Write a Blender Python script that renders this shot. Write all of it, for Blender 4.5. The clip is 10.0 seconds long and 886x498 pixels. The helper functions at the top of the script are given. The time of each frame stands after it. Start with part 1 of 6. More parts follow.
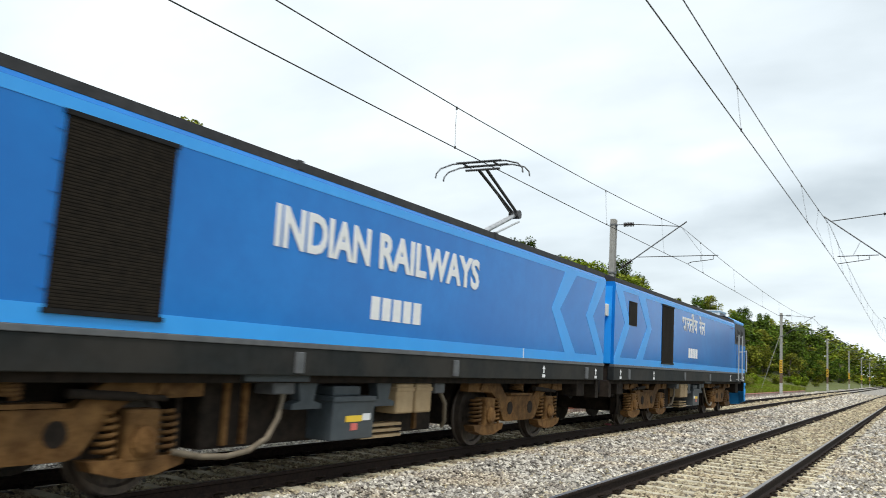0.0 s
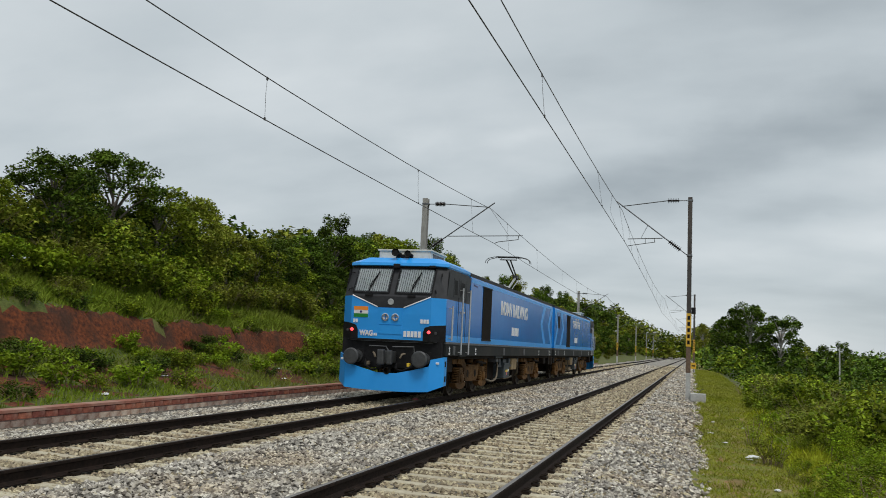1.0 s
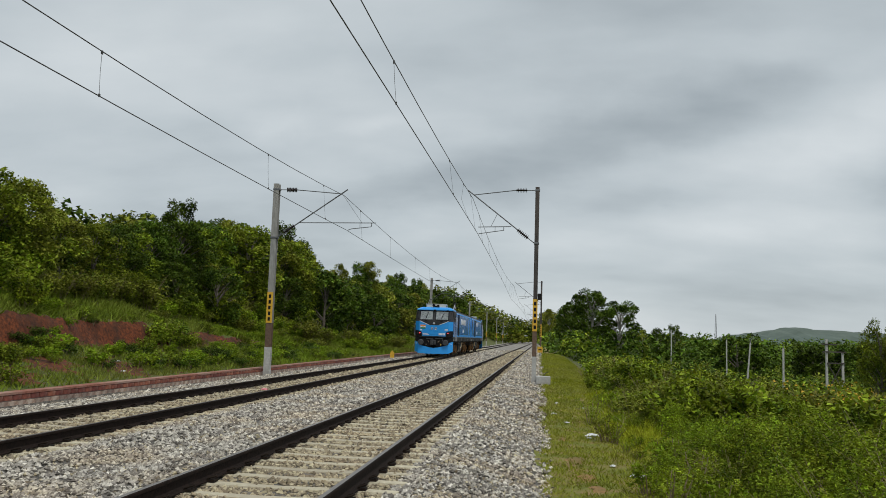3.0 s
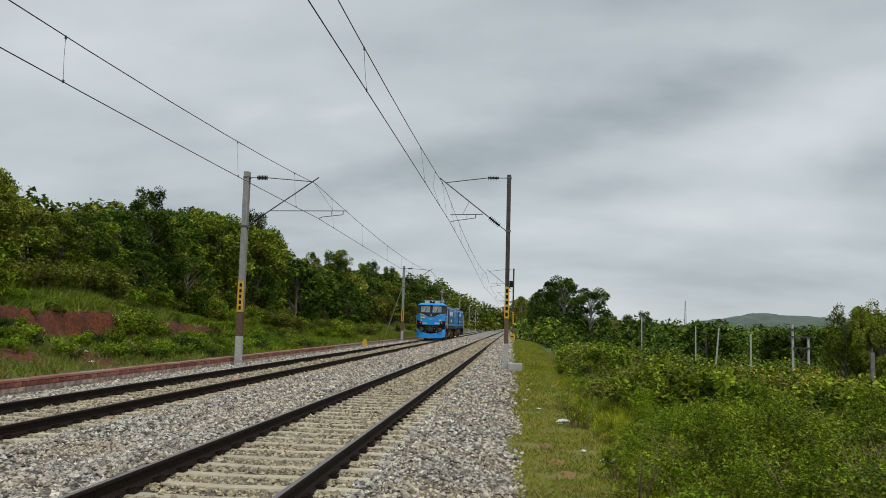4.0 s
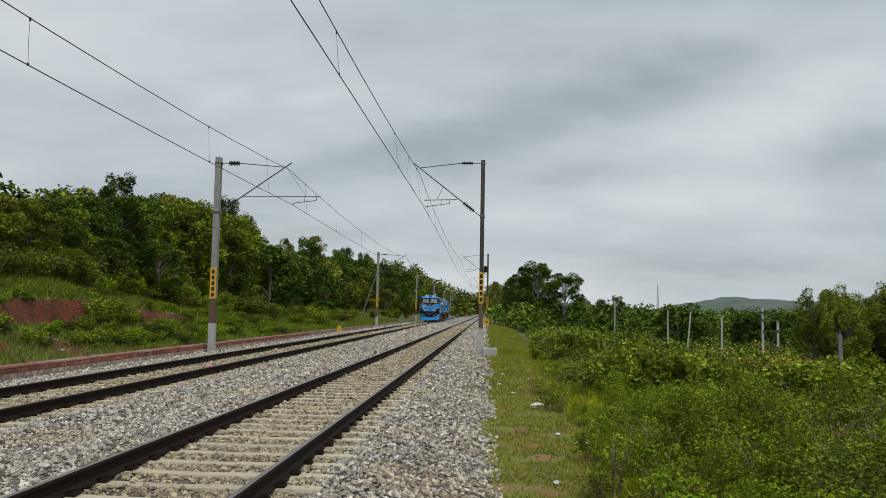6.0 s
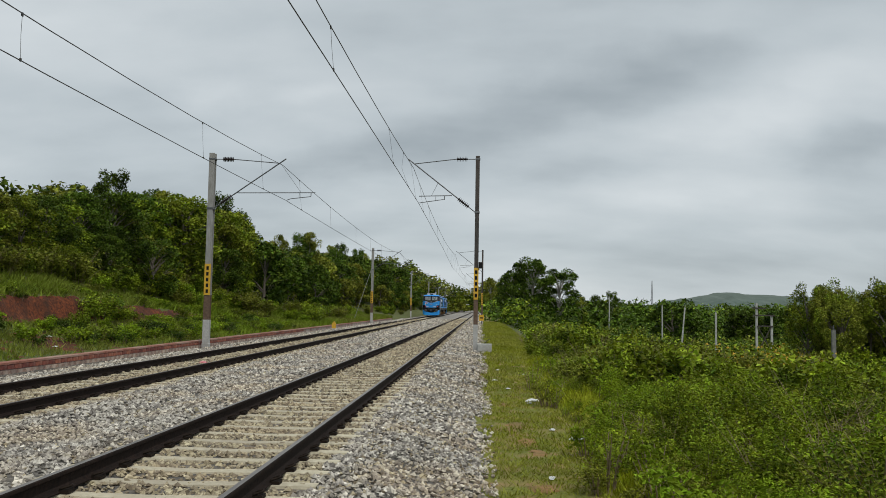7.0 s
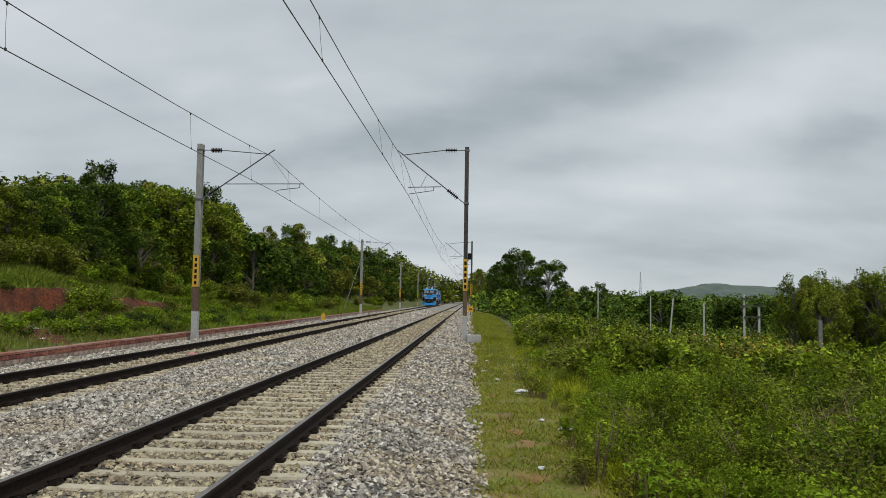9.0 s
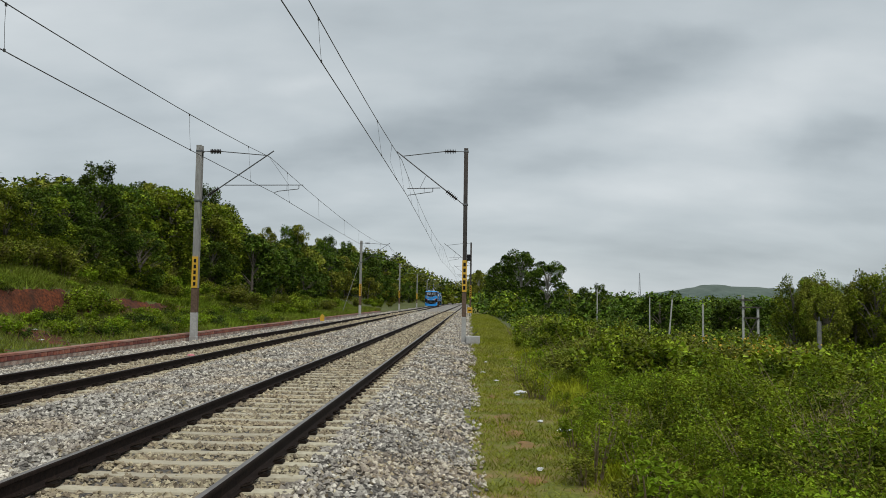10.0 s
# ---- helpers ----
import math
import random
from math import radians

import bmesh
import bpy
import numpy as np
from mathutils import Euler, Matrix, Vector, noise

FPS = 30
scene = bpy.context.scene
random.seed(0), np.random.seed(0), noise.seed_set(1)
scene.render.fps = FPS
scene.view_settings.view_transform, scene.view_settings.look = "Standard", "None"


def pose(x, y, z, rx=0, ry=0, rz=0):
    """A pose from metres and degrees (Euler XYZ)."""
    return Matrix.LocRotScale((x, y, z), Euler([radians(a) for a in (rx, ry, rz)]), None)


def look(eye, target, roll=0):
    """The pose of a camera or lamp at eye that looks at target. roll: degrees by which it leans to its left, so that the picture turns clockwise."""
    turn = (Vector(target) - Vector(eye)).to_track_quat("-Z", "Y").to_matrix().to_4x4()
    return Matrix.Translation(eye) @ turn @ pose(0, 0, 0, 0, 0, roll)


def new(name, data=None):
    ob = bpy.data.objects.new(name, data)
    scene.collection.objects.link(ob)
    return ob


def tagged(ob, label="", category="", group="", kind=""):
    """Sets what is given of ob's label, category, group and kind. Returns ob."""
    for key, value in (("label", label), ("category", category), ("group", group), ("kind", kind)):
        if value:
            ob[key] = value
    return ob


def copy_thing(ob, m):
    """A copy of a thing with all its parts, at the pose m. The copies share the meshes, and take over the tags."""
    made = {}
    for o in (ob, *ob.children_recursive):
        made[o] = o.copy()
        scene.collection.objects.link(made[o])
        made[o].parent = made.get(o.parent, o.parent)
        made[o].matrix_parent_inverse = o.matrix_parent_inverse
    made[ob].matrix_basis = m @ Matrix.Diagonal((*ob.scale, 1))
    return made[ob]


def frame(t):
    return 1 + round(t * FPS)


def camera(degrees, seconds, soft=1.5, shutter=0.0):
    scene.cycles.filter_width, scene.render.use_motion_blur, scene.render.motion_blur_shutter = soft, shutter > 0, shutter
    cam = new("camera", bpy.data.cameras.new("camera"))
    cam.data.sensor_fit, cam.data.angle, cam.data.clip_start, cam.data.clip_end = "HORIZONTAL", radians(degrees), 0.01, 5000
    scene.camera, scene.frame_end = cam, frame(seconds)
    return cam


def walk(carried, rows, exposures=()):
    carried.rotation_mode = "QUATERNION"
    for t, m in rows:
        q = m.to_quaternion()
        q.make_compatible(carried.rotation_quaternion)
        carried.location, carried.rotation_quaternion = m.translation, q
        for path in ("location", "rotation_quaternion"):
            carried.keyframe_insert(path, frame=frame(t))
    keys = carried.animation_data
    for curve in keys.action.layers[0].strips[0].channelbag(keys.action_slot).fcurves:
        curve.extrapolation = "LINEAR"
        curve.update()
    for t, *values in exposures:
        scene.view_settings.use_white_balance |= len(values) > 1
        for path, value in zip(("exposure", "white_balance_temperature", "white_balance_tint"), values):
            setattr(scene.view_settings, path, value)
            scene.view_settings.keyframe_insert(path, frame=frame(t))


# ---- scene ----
cam = camera(57.5, 10.0, soft=0.5, shutter=0.13)
PATH = [
    (0, (0.107, 0.026, 1.533), (-0.902, 1.732, 1.797), 3.4),
    (0.5, (0.102, 0.058, 1.544), (-0.677, 1.884, 1.789), 3.1),
    (1, (0.156, 0.149, 1.542), (-0.437, 2.044, 1.775), 2.8),
    (1.5, (0.194, 0.201, 1.544), (-0.258, 2.136, 1.772), 2.5),
    (2, (0.21, 0.211, 1.547), (-0.146, 2.166, 1.772), 2.3),
    (2.5, (0.21, 0.228, 1.548), (-0.082, 2.194, 1.772), 2.1),
    (4, (0.235, 0.238, 1.54), (0.061, 2.221, 1.729), 1.5),
    (4.5, (0.245, 0.256, 1.541), (0.092, 2.242, 1.717), 1.3),
    (5, (0.239, 0.26, 1.544), (0.104, 2.248, 1.711), 1.3),
    (5.5, (0.24, 0.262, 1.532), (0.119, 2.252, 1.693), 1.2),
    (7, (0.232, 0.284, 1.531), (0.135, 2.277, 1.677), 1.0),
    (7.5, (0.246, 0.261, 1.531), (0.154, 2.253, 1.673), 1.0),
    (8, (0.244, 0.268, 1.53), (0.16, 2.261, 1.665), 1.0),
    (8.5, (0.245, 0.278, 1.526), (0.167, 2.272, 1.654), 1.0),
    (9, (0.229, 0.286, 1.525), (0.159, 2.281, 1.65), 0.9),
    (9.5, (0.231, 0.289, 1.527), (0.163, 2.284, 1.654), 0.9),
    (10, (0.233, 0.287, 1.525), (0.165, 2.281, 1.653), 0.9),
]
walk(cam, [(t, look(eye, aim, lean)) for t, eye, aim, lean in PATH],
     exposures=[(0.0, 0.72), (0.3, 0.55), (0.6, 0.25), (0.9, 0.05), (1.3, -0.04), (10.0, -0.04)])

# ---- world and sun ----
SUN_ELEV, SUN_TURN = radians(58), radians(150)
world = bpy.data.worlds.new("overcast_sky")
scene.world = world
world.use_nodes = True


# cloud banks ahead: across, up, half length, half height, slope, lighter or darker
CLOUDS = [
    (0.045, 0.243, 0.231, 0.042, 12, -0.10),
    (0.221, 0.302, 0.175, 0.042, 15, -0.06),
    (-0.138, 0.184, 0.119, 0.024, 5, -0.08),
    (0.144, 0.173, 0.098, 0.015, 5, -0.05),
    (0.456, 0.204, 0.077, 0.031, 10, -0.10),
    (-0.331, 0.369, 0.084, 0.028, 0, -0.05),
    (0.276, 0.111, 0.210, 0.021, 0, -0.03),
    (-0.349, 0.258, 0.049, 0.020, 10, 0.08),
    (0.346, 0.246, 0.140, 0.028, 25, 0.06),
    (-0.535, 0.334, 0.175, 0.084, 0, 0.04),
    (0.290, 0.146, 0.140, 0.024, 10, 0.04),
    (-0.255, 0.256, 0.042, 0.010, 10, 0.04),
    (0.291, 0.367, 0.210, 0.028, 0, 0.05),
]


def build_sky():
    nt = world.node_tree
    nt.nodes.clear()
    N, L = nt.nodes.new, nt.links.new
    out = N("ShaderNodeOutputWorld")
    sky = N("ShaderNodeTexSky")
    sky.sky_type, sky.sun_disc = "NISHITA", False
    sky.sun_elevation, sky.sun_rotation = SUN_ELEV, SUN_TURN
    b1 = N("ShaderNodeBackground")
    b1.inputs["Strength"].default_value = 0.1
    L(sky.outputs[0], b1.inputs["Color"])
    tc = N("ShaderNodeTexCoord")
    sep = N("ShaderNodeSeparateXYZ")
    L(tc.outputs["Generated"], sep.inputs[0])

    def m(op, a, b=None, clamp=False):
        n = N("ShaderNodeMath")
        n.operation, n.use_clamp = op, clamp
        for i, v in enumerate((a, b)):
            if v is None:
                continue
            if isinstance(v, (int, float)):
                n.inputs[i].default_value = v
            else:
                L(v, n.inputs[i])
        return n.outputs[0]
    den = m("ADD", m("MAXIMUM", sep.outputs[2], 0.0), 0.34)
    com = N("ShaderNodeCombineXYZ")
    L(m("DIVIDE", sep.outputs[0], den), com.inputs[0])
    L(m("DIVIDE", sep.outputs[1], den), com.inputs[1])
    mp = N("ShaderNodeMapping")
    mp.inputs["Rotation"].default_value = (0, 0, radians(-20))
    mp.inputs["Scale"].default_value = (0.55, 1.0, 1.0)
    mp.inputs["Location"].default_value = SKY_SHIFT
    L(com.outputs[0], mp.inputs["Vector"])
    n1 = N("ShaderNodeTexNoise")
    n1.inputs["Scale"].default_value, n1.inputs["Detail"].default_value = 1.15, 5.0
    n1.inputs["Roughness"].default_value, n1.inputs["Distortion"].default_value = 0.47, 0.5
    L(mp.outputs[0], n1.inputs["Vector"])
    n2 = N("ShaderNodeTexNoise")
    n2.inputs["Scale"].default_value, n2.inputs["Detail"].default_value = 2.9, 8.0
    n2.inputs["Roughness"].default_value = 0.5
    L(mp.outputs[0], n2.inputs["Vector"])
    v = m("ADD", m("MULTIPLY", n1.outputs[0], 0.36), m("MULTIPLY", n2.outputs[0], 0.30))
    v = m("ADD", v, 0.19)
    ahead = m("MAXIMUM", sep.outputs[1], 0.05)
    face = N("ShaderNodeCombineXYZ")
    L(m("DIVIDE", sep.outputs[0], ahead), face.inputs[0])
    L(m("DIVIDE", sep.outputs[2], ahead), face.inputs[1])
    rag = N("ShaderNodeTexNoise")
    rag.inputs["Scale"].default_value, rag.inputs["Detail"].default_value = 5.0, 6.0
    L(face.outputs[0], rag.inputs["Vector"])
    warp = N("ShaderNodeVectorMath")
    warp.operation = "MULTIPLY_ADD"
    L(rag.outputs["Color"], warp.inputs[0])
    warp.inputs[1].default_value = (0.22, 0.10, 0.0)
    L(face.outputs[0], warp.inputs[2])
    for cx, cz, rx, rz, slope, amount in CLOUDS:
        mpb = N("ShaderNodeMapping")
        mpb.vector_type = "TEXTURE"
        mpb.inputs["Location"].default_value = (cx + 0.11, cz + 0.05, 0)
        mpb.inputs["Rotation"].default_value = (0, 0, radians(slope))
        mpb.inputs["Scale"].default_value = (rx, rz, 1)
        L(warp.outputs[0], mpb.inputs["Vector"])
        ln = N("ShaderNodeVectorMath")
        ln.operation = "DOT_PRODUCT"
        L(mpb.outputs[0], ln.inputs[0])
        L(mpb.outputs[0], ln.inputs[1])
        v = m("ADD", v, m("MULTIPLY", m("EXPONENT", m("MULTIPLY", ln.outputs["Value"], -0.8)), amount))
    low = m("SUBTRACT", 0.30, sep.outputs[2], True)
    v = m("SUBTRACT", v, m("MULTIPLY", low, 0.24))
    ramp = N("ShaderNodeValToRGB")
    L(v, ramp.inputs[0])
    e = ramp.color_ramp.elements
    e[0].position, e[0].color = 0.33, (0.305, 0.352, 0.382, 1)
    e[1].position, e[1].color = 0.63, (0.755, 0.80, 0.820, 1)
    k = e.new(0.47)
    k.color = (0.535, 0.592, 0.622, 1)
    b2 = N("ShaderNodeBackground")
    b2.inputs["Strength"].default_value = 1.0
    L(ramp.outputs[0], b2.inputs["Color"])
    mix = N("ShaderNodeMixShader")
    mix.inputs[0].default_value = 0.93
    L(b1.outputs[0], mix.inputs[1])
    L(b2.outputs[0], mix.inputs[2])
    L(mix.outputs[0], out.inputs["Surface"])


SKY_SHIFT = (0.35, 0.1, 0.0)
build_sky()
lamp = bpy.data.lights.new("sun", "SUN")
lamp.energy, lamp.angle, lamp.color = 1.6, radians(14), (1.0, 0.96, 0.9)
sun = new("sun", lamp)
sun.matrix_basis = look((0, 0, 40), (40 * -0.35, 40 * 0.5, 40 - 40 * 1.0))


# ---- materials ----
def srgb(r, g, b):
    return tuple(((c / 255 + 0.055) / 1.055) ** 2.4 if c > 10 else c / 255 / 12.92 for c in (r, g, b))


def surface(name, c1, c2, scale=8.0, rough=0.7, metal=0.0, bump=0.0, bump_scale=None, c3=None, big=0.6, coat=0.0,
            per_object=0.0, per_island=0.0, spec=0.5, translucent=0.0, detail=6.0, stretch=None):
    """Two tones mixed by fine grain, a third by large blotches; optional relief and variation per piece."""
    mat = bpy.data.materials.new(name)
    mat.use_nodes = True
    nt = mat.node_tree
    N, L = nt.nodes.new, nt.links.new
    p = nt.nodes["Principled BSDF"]
    p.inputs["Roughness"].default_value = rough
    p.inputs["Metallic"].default_value = metal
    p.inputs["Coat Weight"].default_value = coat
    p.inputs["Coat Roughness"].default_value = 0.12
    p.inputs["Specular IOR Level"].default_value = spec
    tc = N("ShaderNodeTexCoord")
    vec = tc.outputs["Object"]
    if stretch:
        mp = N("ShaderNodeMapping")
        mp.inputs["Scale"].default_value = stretch
        L(vec, mp.inputs["Vector"])
        vec = mp.outputs[0]
    n = N("ShaderNodeTexNoise")
    n.inputs["Scale"].default_value, n.inputs["Detail"].default_value = scale, detail
    n.inputs["Roughness"].default_value = 0.65
    L(vec, n.inputs["Vector"])
    r = N("ShaderNodeValToRGB")
    r.color_ramp.elements[0].position, r.color_ramp.elements[1].position = 0.36, 0.64
    r.color_ramp.elements[0].color, r.color_ramp.elements[1].color = (*c1, 1), (*c2, 1)
    L(n.outputs[0], r.inputs[0])
    col = r.outputs[0]
    if c3:
        nb = N("ShaderNodeTexNoise")
        nb.inputs["Scale"].default_value, nb.inputs["Detail"].default_value = scale * 0.13, 4.0
        L(vec, nb.inputs["Vector"])
        rb = N("ShaderNodeValToRGB")
        rb.color_ramp.elements[0].position, rb.color_ramp.elements[1].position = 0.44, 0.64
        L(nb.outputs[0], rb.inputs[0])
        mu = N("ShaderNodeMath")
        mu.operation = "MULTIPLY"
        mu.inputs[1].default_value = big
        L(rb.outputs[0], mu.inputs[0])
        mx = N("ShaderNodeMix")
        mx.data_type = "RGBA"
        L(mu.outputs[0], mx.inputs[0])
        L(col, mx.inputs[6])
        mx.inputs[7].default_value = (*c3, 1)
        col = mx.outputs[2]
    for amount, kind in ((per_object, 0), (per_island, 1)):
        if amount:
            src = N("ShaderNodeObjectInfo").outputs["Random"] if kind == 0 else N("ShaderNodeNewGeometry").outputs["Random Per Island"]
            mr = N("ShaderNodeMapRange")
            mr.inputs["To Min"].default_value, mr.inputs["To Max"].default_value = 1 - amount, 1 + amount
            L(src, mr.inputs["Value"])
            hs = N("ShaderNodeHueSaturation")
            L(mr.outputs[0], hs.inputs["Value"])
            L(col, hs.inputs["Color"])
            mh = N("ShaderNodeMapRange")
            mh.inputs["To Min"].default_value, mh.inputs["To Max"].default_value = 0.5 - amount * 0.018, 0.5 + amount * 0.03
            L(src, mh.inputs["Value"])
            L(mh.outputs[0], hs.inputs["Hue"])
            col = hs.outputs[0]
    L(col, p.inputs["Base Color"])
    if bump:
        nz = N("ShaderNodeTexNoise")
        nz.inputs["Scale"].default_value, nz.inputs["Detail"].default_value = bump_scale or scale * 3, 5.0
        L(vec, nz.inputs["Vector"])
        b = N("ShaderNodeBump")
        b.inputs["Strength"].default_value, b.inputs["Distance"].default_value = bump, 0.02
        L(nz.outputs[0], b.inputs["Height"])
        L(b.outputs[0], p.inputs["Normal"])
    if translucent:
        tr = N("ShaderNodeBsdfTranslucent")
        L(col, tr.inputs["Color"])
        ms = N("ShaderNodeMixShader")
        ms.inputs[0].default_value = translucent
        L(p.outputs[0], ms.inputs[1])
        L(tr.outputs[0], ms.inputs[2])
        L(ms.outputs[0], nt.nodes["Material Output"].inputs["Surface"])
    return mat


def glow(name, color, strength):
    mat = bpy.data.materials.new(name)
    mat.use_nodes = True
    p = mat.node_tree.nodes["Principled BSDF"]
    p.inputs["Base Color"].default_value = (*color, 1)
    p.inputs["Emission Color"].default_value = (*color, 1)
    p.inputs["Emission Strength"].default_value = strength
    return mat


# Near bed is darkened: the shade in the gaps between stones is painted in.
M_BALLAST_BED_SHADED = surface("ballast_bed_shaded", (0.028, 0.025, 0.022), (0.15, 0.138, 0.12), 17, 0.9, bump=1.0, bump_scale=22, c3=(0.30, 0.25, 0.19), big=0.35)
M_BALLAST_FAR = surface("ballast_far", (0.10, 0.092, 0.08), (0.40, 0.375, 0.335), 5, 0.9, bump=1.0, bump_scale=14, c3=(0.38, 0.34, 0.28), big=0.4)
M_STONE = surface("ballast_stone", (0.172, 0.157, 0.134), (0.58, 0.54, 0.478), 6, 0.85, per_island=0.6, spec=0.2, c3=(0.44, 0.34, 0.23), big=0.45)
M_STONE_TAN = surface("ballast_stone_dusty", (0.20, 0.162, 0.105), (0.47, 0.405, 0.285), 6, 0.88, per_island=0.50, spec=0.2, c3=(0.40, 0.30, 0.20), big=0.35)
M_SLEEPER = surface("concrete_sleeper", (0.45, 0.40, 0.285), (0.60, 0.545, 0.40), 14, 0.9, bump=0.3, c3=(0.36, 0.31, 0.23), big=0.6, per_object=0.12)
M_RAIL = surface("rail_rust", (0.009, 0.006, 0.005), (0.026, 0.016, 0.012), 20, 0.85, bump=0.2, c3=(0.016, 0.011, 0.009), spec=0.15)
M_RAILTOP = surface("rail_polished", (0.24, 0.21, 0.19), (0.36, 0.32, 0.29), 30, 0.42, metal=1.0, stretch=(1, 0.05, 1))
M_CLIP = surface("rail_clip_rust", (0.010, 0.007, 0.005), (0.026, 0.018, 0.013), 30, 0.85, spec=0.15)
M_GRASS_GROUND = surface("grass_ground", (0.105, 0.122, 0.012), (0.205, 0.222, 0.028), 16, 0.95, bump=0.8, bump_scale=60, c3=(0.30, 0.19, 0.085), big=0.85)
# Field ground is toned down: shade beneath the plants is part of its colour.
M_FIELD_SHADED = surface("field_ground_shaded", (0.040, 0.058, 0.010), (0.095, 0.12, 0.022), 5, 0.95, bump=0.8, bump_scale=12, c3=(0.12, 0.11, 0.045), big=0.5)
M_BANKGRASS = surface("bank_grass", (0.048, 0.070, 0.010), (0.105, 0.132, 0.024), 9, 0.95, bump=0.9, bump_scale=30, c3=(0.15, 0.115, 0.035), big=0.5)
M_RED = surface("red_earth", (0.040, 0.010, 0.003), (0.195, 0.048, 0.011), 9, 0.95, bump=1.0, bump_scale=11, c3=(0.040, 0.016, 0.007), big=0.85)
M_BRICK = surface("painted_brick", (0.15, 0.038, 0.026), (0.29, 0.085, 0.058), 12, 0.85, bump=0.6, c3=(0.42, 0.31, 0.25), big=0.7, per_object=0.4)
M_COPING = surface("brick_coping", (0.22, 0.075, 0.048), (0.36, 0.15, 0.105), 7, 0.9, bump=0.4, c3=(0.42, 0.31, 0.25), big=0.6)
M_BRICK_PALE = surface("limewashed_brick", (0.26, 0.15, 0.11), (0.46, 0.37, 0.31), 9, 0.9, bump=0.6, c3=(0.22, 0.07, 0.05), big=0.8, per_object=0.35)
M_MORTAR = surface("lime_mortar", (0.28, 0.22, 0.19), (0.46, 0.40, 0.36), 10, 0.95, bump=0.6, c3=(0.2, 0.09, 0.07))
M_GALV = surface("galvanised_steel", (0.26, 0.26, 0.245), (0.38, 0.38, 0.36), 9, 0.55, metal=0.3, c3=(0.30, 0.27, 0.23), big=0.5, stretch=(1, 1, 0.25))
M_DARKSTEEL = surface("weathered_steel", (0.030, 0.026, 0.024), (0.075, 0.066, 0.06), 9, 0.65, c3=(0.09, 0.065, 0.05), big=0.5, stretch=(1, 1, 0.25))
M_BROWNPAINT = surface("brown_paint", (0.10, 0.062, 0.04), (0.16, 0.105, 0.07), 10, 0.7)
M_GREYFOOT = surface("grey_concrete", (0.38, 0.38, 0.37), (0.52, 0.52, 0.50), 10, 0.85, bump=0.2, c3=(0.3, 0.28, 0.25))
M_YELLOW = surface("yellow_plate", (0.60, 0.34, 0.02), (0.70, 0.42, 0.04), 12, 0.6)
M_BLACK = surface("black_paint", (0.006, 0.006, 0.007), (0.014, 0.014, 0.015), 9, 0.7, spec=0.2)
M_INSUL = surface("insulator_glaze", (0.015, 0.011, 0.010), (0.03, 0.022, 0.02), 9, 0.25)
M_TUBE = surface("steel_tube", (0.10, 0.105, 0.11), (0.17, 0.175, 0.18), 12, 0.5, metal=0.4)
M_WIRE = surface("copper_wire", (0.05, 0.048, 0.046), (0.08, 0.076, 0.07), 20, 0.6, metal=0.3)
# Next four greens: a very dark first tone puts crown shade into the colour.
M_LEAF = surface("leaf_green", (0.050, 0.084, 0.006), (0.320, 0.370, 0.028), 1.0, 0.6, per_object=0.28, per_island=0.6, translucent=0.12, spec=0.1)
M_SHRUB = surface("shrub_leaf", (0.072, 0.112, 0.006), (0.370, 0.430, 0.024), 1.1, 0.62, per_object=0.32, per_island=0.65, translucent=0.16, spec=0.12)
M_LEAF_DARK = surface("leaf_dark", (0.014, 0.031, 0.004), (0.130, 0.185, 0.018), 1.0, 0.6, per_object=0.25, per_island=0.6, translucent=0.1, spec=0.1)
M_LEAF_OLIVE = surface("leaf_olive", (0.076, 0.092, 0.010), (0.330, 0.340, 0.042), 1.0, 0.65, per_object=0.25, per_island=0.55, translucent=0.14, spec=0.12)
M_LEAF_BRIGHT = surface("leaf_bright", (0.100, 0.165, 0.008), (0.310, 0.385, 0.022), 0.9, 0.65, per_object=0.2, per_island=0.45, translucent=0.22, spec=0.12)
M_BARK = surface("bark", (0.10, 0.085, 0.07), (0.22, 0.19, 0.155), 12, 0.9, bump=0.6, stretch=(1, 1, 0.2))
M_BARK_PALE = surface("pale_bark", (0.30, 0.28, 0.25), (0.48, 0.45, 0.41), 9, 0.85, bump=0.3, stretch=(1, 1, 0.2))
M_TWIG = surface("dry_twig", (0.14, 0.10, 0.055), (0.30, 0.235, 0.14), 12, 0.9)
M_BANKBLADE = surface("bank_grass_blade", (0.120, 0.180, 0.012), (0.225, 0.290, 0.030), 0.8, 0.7, per_island=0.35, translucent=0.3, spec=0.1, c3=(0.24, 0.20, 0.07), big=0.45)
M_BLADE = surface("grass_blade", (0.160, 0.185, 0.010), (0.31, 0.325, 0.026), 1.2, 0.7, per_island=0.35, translucent=0.25, spec=0.2, c3=(0.26, 0.25, 0.06), big=0.5)
M_TALLBLADE = surface("tall_grass_blade", (0.26, 0.31, 0.010), (0.48, 0.50, 0.030), 1.4, 0.7, per_island=0.4, translucent=0.3, spec=0.15, c3=(0.30, 0.26, 0.08), big=0.5)
M_SOIL = surface("bare_soil", (0.20, 0.105, 0.038), (0.37, 0.215, 0.085), 14, 0.95, bump=0.8, c3=(0.14, 0.12, 0.03), big=0.7)
M_FLOWER = surface("yellow_flower", (0.55, 0.33, 0.02), (0.65, 0.42, 0.05), 5, 0.7, translucent=0.2)
M_LITTER = surface("white_plastic", (0.62, 0.63, 0.64), (0.8, 0.8, 0.8), 20, 0.45, bump=0.4)
